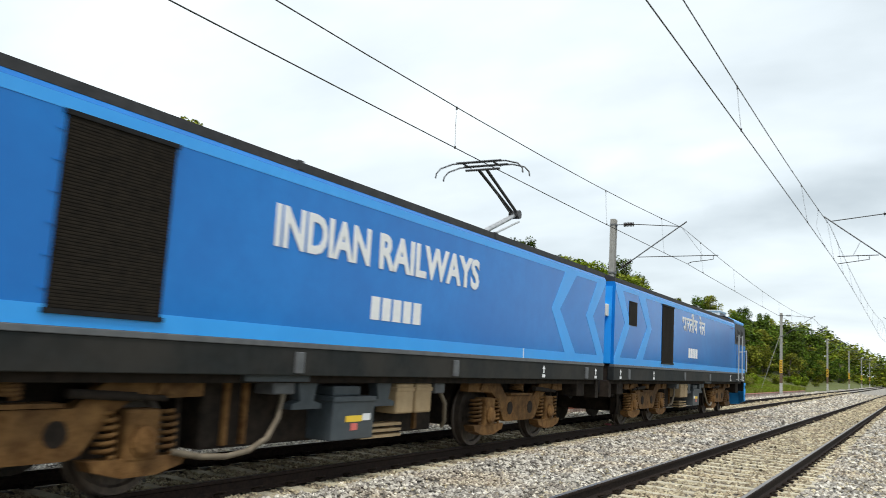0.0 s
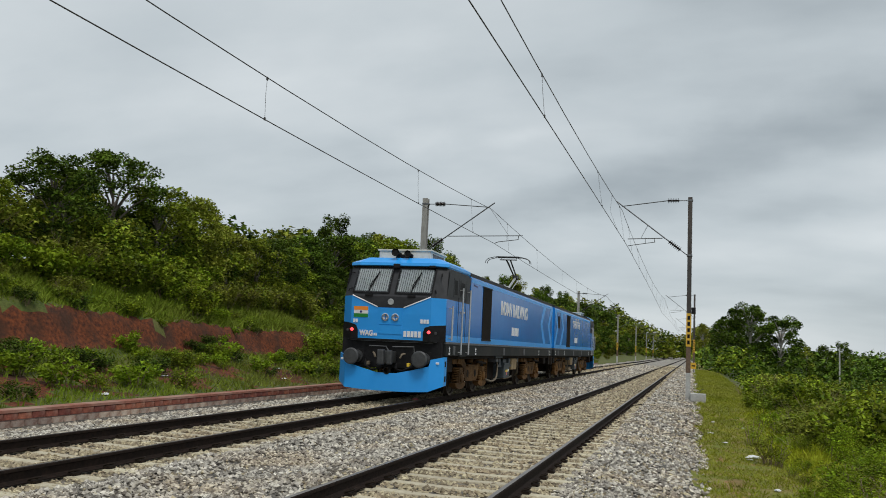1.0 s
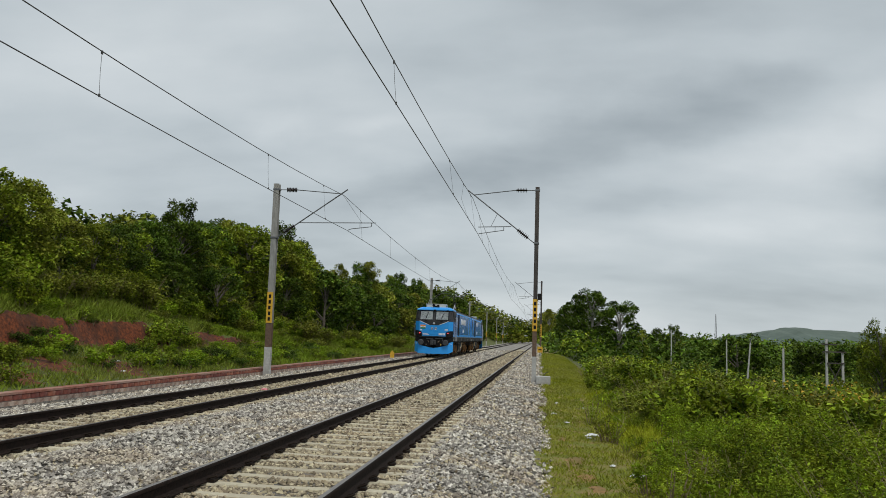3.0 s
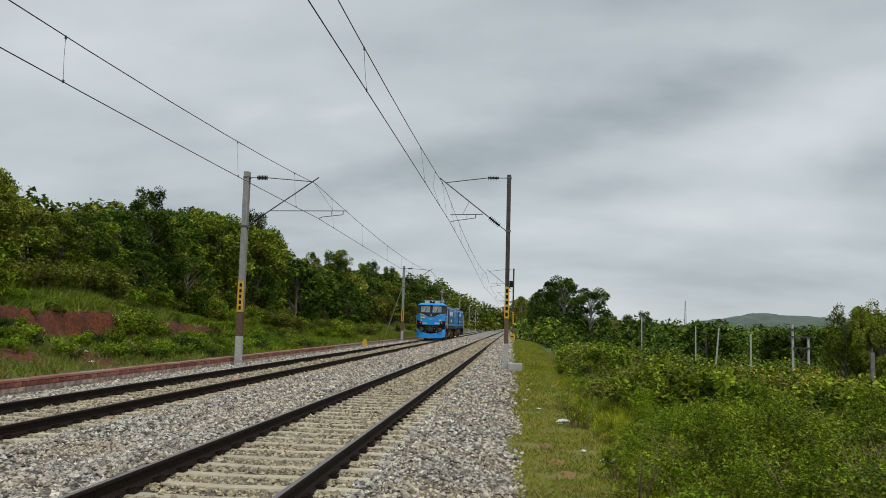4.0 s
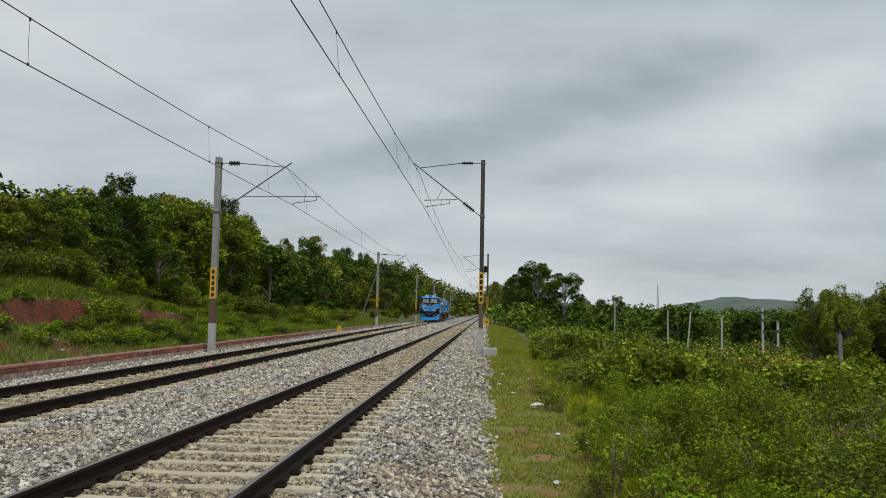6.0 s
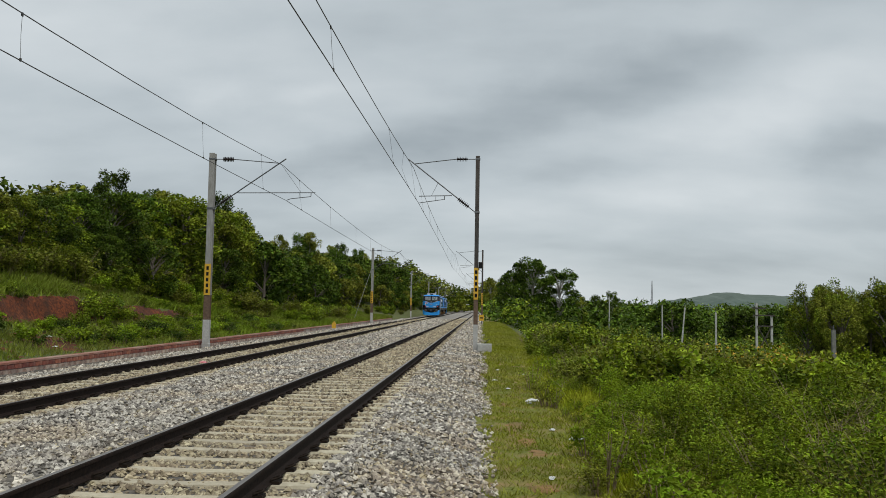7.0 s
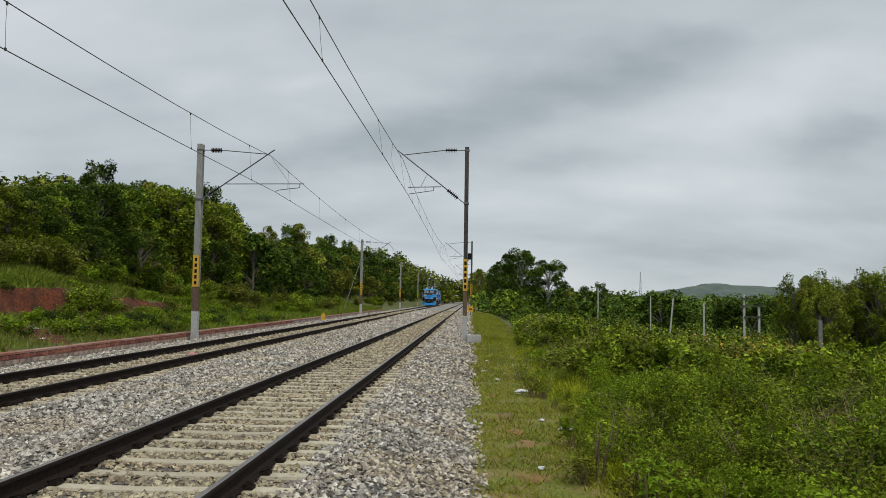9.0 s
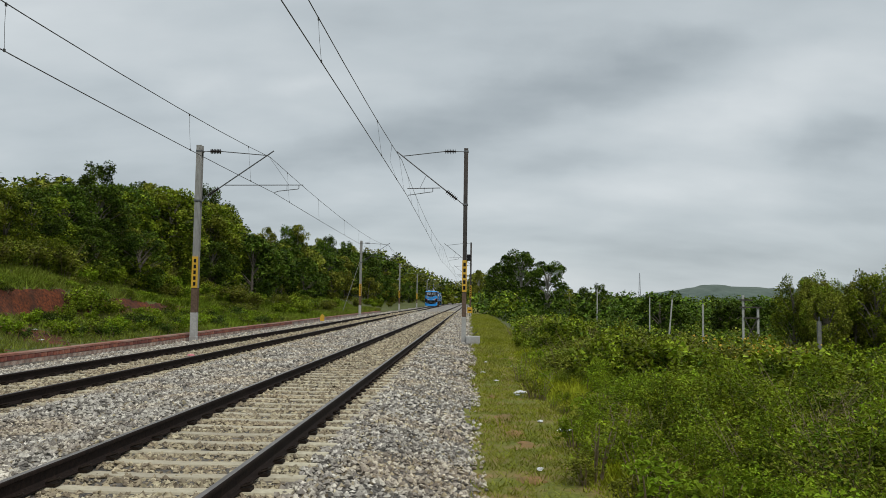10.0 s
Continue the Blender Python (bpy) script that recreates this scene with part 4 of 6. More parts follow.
        # words and number bars

        def side_box(m, a, b, z0, z1):
            m.box(s * HALF, s * (HALF + 0.007), a, b, z0, z1)
        n0 = 9.45 if second else 8.88
        bars("side_bar", 5, n0, n0 + 1.33, 1.97, 2.28, side_box, M_WHITE, lo, "plain white bar")
        if second:
            words = (("\u092d\u093e\u0930\u0924\u0940\u092f", 9.55, 11.68), ("\u0930\u0947\u0932", 8.35, 9.25))
            zz, size = 2.82, 0.66
        else:
            words = (("INDIAN", 6.92, 8.80), ("RAILWAYS", 9.02, 11.97)) if s > 0 else (("RAILWAYS", 6.92, 9.87), ("INDIAN", 10.09, 11.97))
            zz, size = 2.685, 0.655
        if second and s > 0:
            words = (("\u0930\u0947\u0932", 10.78, 11.68), ("\u092d\u093e\u0930\u0924\u0940\u092f", 8.35, 10.48))
        for word, u0, u1 in words:
            turn = pose(s * (HALF + 0.006), u0 if s > 0 else u1, zz, 90, 0, 90 * s)
            lettering("side_lettering", word, size, turn, M_WHITE, lo, "white painted words", u1 - u0, 0.012 if second else 0.022)
        # cab side: windows, door, hand rails
        for a, b, z0, z1, nm in ((0.76, 1.18, 2.87, 3.40, "cab_window"), (1.46, 1.98, 2.90, 3.38, "door_window")):
            w = part(nm, side_plate(s, [(a, z0), (b, z0), (b, z1), (a, z1)], 0.012), M_MASK, lo, "dark cab side window")
            part("pane", side_plate(s, [(a + 0.06, z0 + 0.06), (b - 0.06, z0 + 0.06), (b - 0.06, z1 - 0.06), (a + 0.06, z1 - 0.06)], 0.016), M_BLACK, w)
        for u in (1.32, 2.12):
            part("door_edge", side_plate(s, [(u, 1.62), (u + 0.018, 1.62), (u + 0.018, 3.42), (u, 3.42)], 0.008), M_ROOFDARK, lo)
        for u, z0, z1 in ((0.42, 1.64, 2.58), (1.44, 1.26, 3.16), (2.27, 1.26, 3.16)):
            hr = part("hand_rail", Mesh().tube([(s * (HALF + 0.10), u, z0), (s * (HALF + 0.10), u, z1)], 0.026, 8), M_SILVER, lo, "silver upright hand rail")
            part("rail_bracket", Mesh().tube([(s * HALF, u, z0 + 0.06), (s * (HALF + 0.1), u, z0 + 0.06)], 0.015, 6), M_SILVER, hr)
            part("rail_bracket", Mesh().tube([(s * HALF, u, z1 - 0.06), (s * (HALF + 0.1), u, z1 - 0.06)], 0.015, 6), M_SILVER, hr)
        part("door_handle", Mesh().box(s * HALF, s * (HALF + 0.12), 1.52, 1.66, 2.44, 2.49, 0.01), M_SILVER, lo)
        part("door_step", Mesh().box(s * 1.46, s * 1.56, 1.5, 2.2, 1.2, 1.24), M_SILL, lo)
        # sill
        part("grey_strip", Mesh().box(s * 1.40, s * 1.53, 0.2, 18.5, 1.535, 1.598, 0.008), M_SILLGREY, lo, "grey strip under the body")
        part("sill", Mesh().box(s * 1.36, s * 1.515, 0.2, 18.5, 1.215, 1.537, 0.01), M_SILL, lo, "black underframe sill")
        for u in (0.95, 7.5, 11.3, 17.3):
            part("jack_bracket", Mesh().box(s * 1.51, s * 1.555, u - 0.07, u + 0.07, 1.24, 1.49, 0.01), M_SILLGREY, lo)
        for u in (0.55, 3.5, 14.9, 17.95):
            part("lift_arrow", side_plate(s, [(u - 0.025, 1.335), (u + 0.025, 1.335), (u + 0.025, 1.41), (u + 0.07, 1.41), (u, 1.48), (u - 0.07, 1.41), (u - 0.025, 1.41)], 0.02), M_WHITE, lo, "white arrow mark")
            part("lift_bar", side_plate(s, [(u - 0.07, 1.25), (u + 0.07, 1.25), (u + 0.07, 1.31), (u - 0.07, 1.31)], 0.02), M_WHITE, lo)
        part("wing_badge", side_plate(s, [(3.0, 3.40), (3.45, 3.37), (3.45, 3.345), (3.05, 3.355)], 0.008), M_NAVY, lo)
        # boxes between the bogies
        bb = part("battery_box", Mesh().box(s * 0.85, s * 1.36, 8.44, 9.36, 0.39, 0.93, 0.015), M_SLATE_SHADED, lo, "slate grey equipment box with small labels")
        part("box_lid", Mesh().box(s * 0.85, s * 1.38, 8.42, 9.38, 0.88, 0.95, 0.01).box(s * 1.0, s * 1.3, 8.5, 9.1, 0.95, 1.08, 0.02), M_SLATE_SHADED, bb)
        part("warning_label", Mesh().box(s * 1.355, s * 1.366, 8.72, 9.08, 0.62, 0.70), M_YLABEL, bb, "yellow label")
        part("warning_label", Mesh().box(s * 1.355, s * 1.366, 9.09, 9.27, 0.63, 0.72), M_WHITE, bb, "white label")
        part("warning_label", Mesh().box(s * 1.355, s * 1.366, 8.84, 8.98, 0.51, 0.60), M_RLABEL, bb, "red label")
        for u in (7.98, 9.66):
            part("hanger", Mesh().prism([(u - 0.2, 1.2), (u + 0.2, 1.2), (u + 0.13, 0.9), (u + 0.28, 0.86), (u + 0.28, 0.80), (u - 0.28, 0.80), (u - 0.28, 0.86), (u - 0.13, 0.9)], "x", s * 1.15, s * 1.30), M_SLATE_SHADED, lo, "grey hanger bracket")
        for u in (9.98, 10.5):
            part("tan_box", Mesh().box(s * 0.95, s * 1.32, u, u + 0.46, 0.68, 1.12, 0.03).box(s * 0.95, s * 1.33, u - 0.01, u + 0.47, 1.0, 1.06, 0.01), M_TAN, lo, "tan equipment box")
        part("resistor_bank", Mesh().box(s * 0.7, s * 1.15, 9.4, 10.4, 0.34, 0.38).box(s * 0.7, s * 1.15, 9.4, 10.4, 0.42, 0.46).box(s * 0.7, s * 1.15, 9.4, 10.4, 0.50, 0.54), M_TAN, lo)
        part("junction_box", Mesh().box(s * 1.0, s * 1.3, 7.36, 7.74, 0.98, 1.2, 0.02), M_SILLGREY, lo)
        part("junction_box", Mesh().box(s * 1.0, s * 1.3, 11.1, 11.4, 0.96, 1.2, 0.02), M_SILLGREY, lo)
        part("cable_tray", Mesh().box(s * 1.2, s * 1.42, 6.75, 7.85, 1.14, 1.215), M_SLATE_SHADED, lo)
        part("cable_hose", Mesh().tube([(s * 1.26, 5.95, 0.43), (s * 1.31, 6.3, 0.36), (s * 1.34, 6.63, 0.34), (s * 1.36, 6.95, 0.38), (s * 1.36, 7.24, 0.50), (s * 1.34, 7.42, 0.72), (s * 1.3, 7.52, 0.98)], 0.034, 8), M_HOSE, lo, "grey flexible hose")
        part("cable_hose", Mesh().tube([(s * 1.2, 11.3, 1.1), (s * 1.25, 11.5, 0.8), (s * 1.2, 11.6, 0.5), (s * 1.1, 11.7, 0.42)], 0.035, 8), M_HOSE, lo)
        part("sand_pipe", Mesh().tube([(s * 1.05, 1.75, 1.2), (s * 1.05, 1.9, 0.6), (s * 0.9, 2.1, 0.12)], 0.03, 6), M_UNDER, lo)
        part("sand_pipe", Mesh().tube([(s * 1.05, 16.9, 1.2), (s * 1.05, 16.7, 0.6), (s * 0.9, 16.5, 0.12)], 0.03, 6), M_UNDER, lo)
        part("sand_box", Mesh().box(s * 1.0, s * 1.35, 0.9, 1.5, 0.75, 1.2, 0.02), M_UNDER, lo)
        part("sand_box", Mesh().box(s * 1.0, s * 1.35, 17.2, 17.7, 0.85, 1.2, 0.02), M_UNDER, lo)
        # buffers
        for u0, d in ((0.05, -1), (18.5, 1)):
            bf = part("buffer", Mesh().lathe((s * 0.98, u0, 1.10), "y", [(0, 0.17), (d * 0.12, 0.17), (d * 0.12, 0.13), (d * 0.32, 0.13), (d * 0.32, 0.10), (d * 0.46, 0.10), (d * 0.47, 0.2), (d * 0.49, 0.225), (d * 0.52, 0.225), (d * 0.54, 0.19), (d * 0.545, 0.02)] if d < 0 else [(0, 0.17), (0.1, 0.17), (0.1, 0.12), (0.3, 0.12)], 22), M_BUFFER, lo, "round dark steel buffer")
            part("buffer_base", Mesh().box(s * 0.98 - 0.2, s * 0.98 + 0.2, u0, u0 + d * 0.05, 0.9, 1.3, 0.01), M_BLACK, bf)
    # underframe, tank and end beams
    part("underframe", Mesh().box(-1.36, 1.36, 0.2, 18.45, 1.12, 1.58), M_UNDER, lo)
    part("transformer_tank", Mesh().box(-0.95, 0.95, 6.6, 11.6, 0.36, 1.14, 0.04), M_UNDER, lo, "dusty dark transformer tank")
    for u in (6.9, 7.2, 11.0):
        part("tank_rib", Mesh().box(-1.0, 1.0, u, u + 0.08, 0.4, 1.12), M_BOGIE, lo)
    part("buffer_beam", Mesh().box(-1.45, 1.45, 0.02, 0.3, 0.82, 1.6, 0.01), M_BLACK, lo, "black buffer beam")
    part("beam_edge", Mesh().box(-1.2, 1.2, -0.02, 0.02, 1.53, 1.545).box(-1.3, 1.3, 0.0, 0.03, 1.56, 1.6), M_SILLGREY, lo)
    part("end_beam", Mesh().box(-1.4, 1.4, 18.3, 18.5, 0.8, 1.2, 0.01), M_UNDER, lo)
    cp = part("coupler", Mesh().box(-0.16, 0.16, -0.38, 0.05, 0.95, 1.28, 0.03).box(-0.22, -0.02, -0.5, -0.3, 0.9, 1.32, 0.04).box(0.04, 0.2, -0.46, -0.34, 0.92, 1.3, 0.03), M_BUFFER, lo, "dark knuckle coupler")
    part("uncoupling_rod", Mesh().tube([(-0.6, -0.1, 1.4), (-0.1, -0.12, 1.4), (0.0, -0.2, 1.3)], 0.015, 6).tube([(0.12, -0.2, 1.4), (0.7, -0.1, 1.42), (0.72, -0.1, 1.2)], 0.015, 6), M_SILLGREY, cp)
    for s in (-1, 1):
        part("air_hose", Mesh().tube([(s * 0.72, 0.0, 1.02), (s * 0.66, -0.2, 0.88), (s * 0.45, -0.24, 0.76), (s * 0.22, -0.15, 0.80), (s * 0.2, 0.0, 0.95)], 0.028, 8), M_BLACK, lo, "black air hose")
        part("hose_coupling", Mesh().tube([(s * 0.46, -0.12, 1.22), (s * 0.40, -0.2, 1.2), (s * 0.36, -0.22, 1.1)], 0.03, 8), M_HOSE, lo)
        part("brake_cock", Mesh().box(s * 0.55, s * 0.62, -0.2, -0.08, 0.88, 0.98, 0.01), M_YLABEL if s > 0 else M_HOSE, lo)
        part("cable_plug", Mesh().box(s * 1.28, s * 1.42, -0.12, 0.04, 0.98, 1.04, 0.01).box(s * 1.2, s * 1.32, -0.14, 0.02, 0.90, 0.96, 0.01), M_WHITE, lo)
    part("ring_hose", Mesh().tube([(0.03 + 0.09 * math.cos(a), -0.32, 0.76 + 0.09 * math.sin(a)) for a in np.linspace(0, 2 * math.pi, 18)], 0.018, 6), M_BLACK, lo)
    # snow-plough shaped guard
    plan = [(-1.52, 0.34, 0.42, 1.18), (-1.52, 0.08, 0.40, 1.18), (-1.24, -0.24, 0.27, 1.10), (-1.2, -0.27, 0.25, 0.92), (-0.75, -0.30, 0.22, 0.80), (-0.3, -0.32, 0.21, 0.70), (0, -0.32, 0.21, 0.69)]
    plan = plan + [(-x, u, a, b) for x, u, a, b in reversed(plan[:-1])]
    g = Mesh()
    v = []
    for x, u, a, b in plan:
        v += [(x, u, a), (x, u, b), (x * 0.985, u + 0.03, a), (x * 0.985, u + 0.03, b)]
    f = []
    for i in range(len(plan) - 1):
        p, q = 4 * i, 4 * i + 4
        f += [(p, q, q + 1, p + 1), (p + 2, p + 3, q + 3, q + 2), (p + 1, q + 1, q + 3, p + 3), (p, p + 2, q + 2, q)]
    n = 4 * (len(plan) - 1)
    f += [(0, 1, 3, 2), (n, n + 2, n + 3, n + 1)]
    guard = part("rail_guard", g.add(v, f), M_LBLUE, lo, "bright blue rail guard plate")
    for s in (-1, 1):
        for z in (0.52, 0.92):
            part("guard_slot", Mesh().box(s * 1.515, s * 1.527, 0.14, 0.27, z, z + 0.15), M_BLACK, guard)
    # roof things
    ac = part("roof_cooler", Mesh().box(-0.78, 0.78, 0.72, 2.2, 3.86, 4.15, 0.02).box(-0.82, 0.82, 0.69, 2.24, 4.13, 4.18, 0.01), M_CREAM, lo, "grey white roof air conditioner")
    for x in (0.77, -0.79):
        part("cooler_grille", Mesh().box(x, x + 0.02, 0.95, 2.0, 3.96, 4.08), M_SILLGREY, ac)
    hn = part("horn", Mesh().lathe((-0.12, 0.45, 4.04), "y", [(0.35, 0.035), (0.1, 0.05), (-0.12, 0.075), (-0.2, 0.115), (-0.17, 0.08)], 14).lathe((0.22, 0.5, 4.01), "y", [(0.35, 0.03), (0.1, 0.045), (-0.1, 0.06), (-0.18, 0.10), (-0.15, 0.07)], 14), M_BLACK, lo, "black twin air horns")
    part("horn_bracket", Mesh().box(-0.2, 0.3, 0.55, 0.63, 3.86, 4.02, 0.01), M_BLACK, hn)
    for c in (4.2, 14.5):
        bogie(lo, c)
        for du in (-1.38, 1.38):
            wheelset(lo, c + du)
    if not second:
        pantograph(lo, 14.55)
    part("roof_isolator", Mesh().box(-0.4, 0.4, 16.9, 17.7, 3.79, 3.9, 0.02).tube([(-0.2, 17.0, 3.9), (-0.2, 17.0, 4.02), (0.2, 17.6, 4.02)], 0.02, 6), M_ROOFDARK, lo)
    part("gangway_link", Mesh().box(-0.2, 0.2, 18.5, 18.88, 0.92, 1.2, 0.02).tube([(0.9, 18.5, 1.3), (0.92, 18.7, 0.9), (0.9, 18.86, 0.85)], 0.04, 8).tube([(0.6, 18.5, 1.25), (0.62, 18.7, 0.8), (0.6, 18.86, 0.75)], 0.04, 8).tube([(-0.9, 18.5, 1.3), (-0.92, 18.7, 0.9), (-0.9, 18.86, 0.85)], 0.04, 8), M_BLACK, lo)
    if second:
        part("end_box", Mesh().box(-1.35, -1.0, 18.5, 18.66, 2.75, 3.05, 0.02).box(1.0, 1.35, 18.5, 18.66, 2.75, 3.05, 0.02), M_CREAM, lo, "pale box on the end wall")
    return lo


LOCO_A = loco_unit(False)
LOCO_B = loco_unit(True)
LOCO_LEN = 37.76
RUN = [(0.0, -0.1), (0.5, 10.4), (1.0, 21.1), (1.5, 31.9), (2.0, 42.7), (2.5, 53.4), (3.0, 64.1), (3.5, 74.8), (4.0, 85.5), (4.5, 96.0), (5.0, 106.3), (5.5, 116.5), (6.0, 126.5), (6.5, 136.4), (7.0, 146.2), (7.5, 156.0), (8.0, 165.3), (8.5, 174.3), (9.0, 182.9), (9.5, 191.2), (10.0, 199.2)]


def run_at(t):
    return float(np.interp(t, [r[0] for r in RUN], [r[1] for r in RUN]))


def motions():
    turn = math.degrees(math.atan(0.0085))
    walk(LOCO_A, [(t, pose(far_x(y), y, 0, 0, 0, turn)) for t, y in RUN])
    walk(LOCO_B, [(t, pose(far_x(y + LOCO_LEN), y + LOCO_LEN, 0, 0, 0, 180 + turn)) for t, y in RUN])
    for k, (w, u) in enumerate(AXLES):
        way = -1 if k < 4 else 1
        walk(w, [(f / 30, pose(0, u, WHEEL_R, way * math.degrees(run_at(f / 30) / WHEEL_R))) for f in range(301)])


# ---- plants ----
rng = np.random.default_rng(7)


def leaf_fan(centres, size, width, g, droop=0.0, folded=True, level=1.0):
    """Leaves at the centres, each turned at random: folded in two for near plants, one blade for the rest."""
    n = len(centres)
    d = g.normal(size=(n, 3))
    d[:, 2] = d[:, 2] * 0.55 - droop
    d /= np.linalg.norm(d, axis=1)[:, None]
    r = g.normal(size=(n, 3)) * 0.75
    r[:, 2] += level
    s = np.cross(d, r)
    s /= np.linalg.norm(s, axis=1)[:, None]
    up = np.cross(s, d)
    ln = (size * g.uniform(0.65, 1.35, n))[:, None]
    w = ln * width
    c = np.asarray(centres)
    base, tip = c - d * ln * 0.5, c + d * ln * 0.5
    lift = up * w * 0.35
    if not folded:
        V = np.stack([base - s * w * 0.55, base + s * w * 0.55, tip], 1).reshape(-1, 3)
        return V, np.arange(n * 3).reshape(-1, 3)
    V = np.stack([base, c + s * w * 0.5 + lift, tip, c - s * w * 0.5 + lift], 1).reshape(-1, 3)
    k = np.arange(n)[:, None] * 4
    F = np.concatenate([k + np.array([[0, 1, 2]]), k + np.array([[0, 2, 3]])], 1).reshape(-1, 3)
    return V, F


def clumped(g, clumps, radius, per, flat=0.8, top=0.6):
    """Leaf centres on the outside of clumps, thicker towards the top."""
    out = []
    for c in clumps:
        n = int(per * g.uniform(0.6, 1.4))
        v = g.normal(size=(n, 3))
        v /= np.linalg.norm(v, axis=1)[:, None]
        v[:, 2] = np.where(g.uniform(0, 1, n) < top, np.abs(v[:, 2]), v[:, 2])
        rr = radius * g.uniform(0.7, 1.3) * g.uniform(0.35, 1.05, n) ** 0.6
        out.append(np.asarray(c) + v * rr[:, None] * np.array([1, 1, flat]))
    return np.concatenate(out)


def tree(name, label, height, spread, bare, leaf, leaf_mat, bark, seed, clumps=34, per=150, clump_r=0.75, width=0.55, group="hillside trees", tall=False):
    """Tapered trunk with limbs, and a crown of leaf clumps at the limbs' ends."""
    g = np.random.default_rng(seed)
    ob = thing(name, label, "tree", group)
    tr = Mesh()
    lean = g.normal(0, 0.05, 2)
    stem = [(lean[0] * h * height + 0.06 * math.sin(3 * h + seed), lean[1] * h * height, -0.4 + h * (height * 0.86 + 0.4)) for h in np.linspace(0, 1, 7)]
    r0 = 0.028 * height if not tall else 0.017 * height
    tr.tube(stem, [r0 * (1.15 - 0.95 * h) for h in np.linspace(0, 1, 7)], 8)
    ends = []
    for k in range(clumps):
        hz = bare + (1 - bare) * g.uniform(0, 1) ** 0.85
        shape = math.sin(math.pi * min(1, max(0.08, (hz - bare * 0.7) / (1.06 - bare * 0.7)))) ** 0.6
        a = g.uniform(0, 2 * math.pi)
        rad = spread * shape * math.sqrt(g.uniform(0.15, 1.0))
        end = Vector((rad * math.cos(a) + lean[0] * hz * height, rad * math.sin(a) + lean[1] * hz * height, hz * height))
        ends.append(end)
        if k % 2 == 0:
            f = max(0.1, min(0.95, hz - 0.18))
            p = Vector(stem[0]).lerp(Vector(stem[-1]), f)
            mid = p.lerp(end, 0.5) + Vector((0, 0, 0.08 * height * 0.5))
            tr.tube([p, mid, end], [r0 * 0.42, r0 * 0.26, r0 * 0.08], 5, cap=False)
    part("trunk", tr, bark, ob)
    C = clumped(g, ends, clump_r, per, 1.35 if tall else 0.8, 0.1 if tall else 0.6)
    C = C[C[:, 2] > 0.12]
    V, F = leaf_fan(C, leaf, width, g, 0.15 if not tall else 0.6, False, 0.1 if tall else 1.0)
    part("crown", tri_mesh("crown", V, F, leaf_mat), None, ob)
    return ob


def shrub(name, label, height, radius, leaf, leaf_mat, seed, n=2600, width=0.5, stems=9, twigs=0, group="shrubs beside the track", folded=True):
    g = np.random.default_rng(seed)
    ob = thing(name, label, "shrub", group)
    st = Mesh()
    tips = []
    for k in range(stems):
        a, r = g.uniform(0, 2 * math.pi), radius * math.sqrt(g.uniform(0.05, 0.9))
        h = height * (1 - 0.35 * (r / radius) ** 2) * g.uniform(0.75, 1.08)
        tip = Vector((r * math.cos(a), r * math.sin(a), h))
        st.tube([(tip.x * 0.15, tip.y * 0.15, -0.15), (tip.x * 0.55, tip.y * 0.55, h * 0.5), tip], [0.014, 0.010, 0.004], 5, cap=False)
        for f in (0.45, 0.65, 0.85, 1.0):
            tips.append((tip.x * f + g.normal(0, 0.08), tip.y * f + g.normal(0, 0.08), h * f))
    for k in range(twigs):
        a = g.uniform(0, 2 * math.pi)
        e = Vector((radius * 1.1 * math.cos(a), radius * 1.1 * math.sin(a), height * g.uniform(0.6, 1.25)))
        m = e * 0.55 + Vector((g.normal(0, 0.1), g.normal(0, 0.1), 0.1))
        st.tube([(0.1 * e.x, 0.1 * e.y, 0), m, e], [0.008, 0.005, 0.002], 5, cap=False)
        st.tube([m, m.lerp(e, 0.6) + Vector((g.normal(0, 0.18), g.normal(0, 0.18), 0.12))], [0.004, 0.0015], 4, cap=False)
    tagged(part("stem", st, M_TWIG, ob), kind="stuff")
    if n:
        C = clumped(g, tips, radius * 0.33, n / len(tips), 0.85)
        C[:, 2] = np.abs(C[:, 2])
        V, F = leaf_fan(C, leaf, width, g, 0.0, folded)
        part("foliage", tri_mesh("foliage", V, F, leaf_mat), None, ob)
    return ob


def put(proto, x, y, turn, scale, sink=0.0, first=[]):
    m = pose(x, y, float(ground_z(x, y)) - sink, 0, 0, turn) @ Matrix.Diagonal((scale, scale, scale, 1))
    if proto not in first:
        first.append(proto)
        proto.matrix_basis = m
        return proto
    s = proto.scale.copy()
    proto.scale = (1, 1, 1)
    c = copy_thing(proto, m)
    proto.scale = s
    return c


BROAD = [tree("broadleaf_tree", "dense dark green broadleaf tree on the hillside", 5.4, 2.5, 0.12, 0.15, M_LEAF, M_BARK, 11, 44, 250, 0.72, 0.75),
         tree("broadleaf_tree", "full green broadleaf tree with low branches", 5.9, 2.3, 0.15, 0.145, M_LEAF_DARK, M_BARK, 12, 46, 235, 0.66, 0.75),
         tree("broadleaf_tree", "olive green broadleaf tree among scrub", 5.0, 2.4, 0.08, 0.145, M_LEAF_OLIVE, M_BARK, 13, 42, 240, 0.70, 0.75),
         tree("broadleaf_tree", "deep green broadleaf tree with rounded crown", 5.6, 2.6, 0.10, 0.15, M_LEAF_DARK, M_BARK, 14, 44, 250, 0.74, 0.75)]
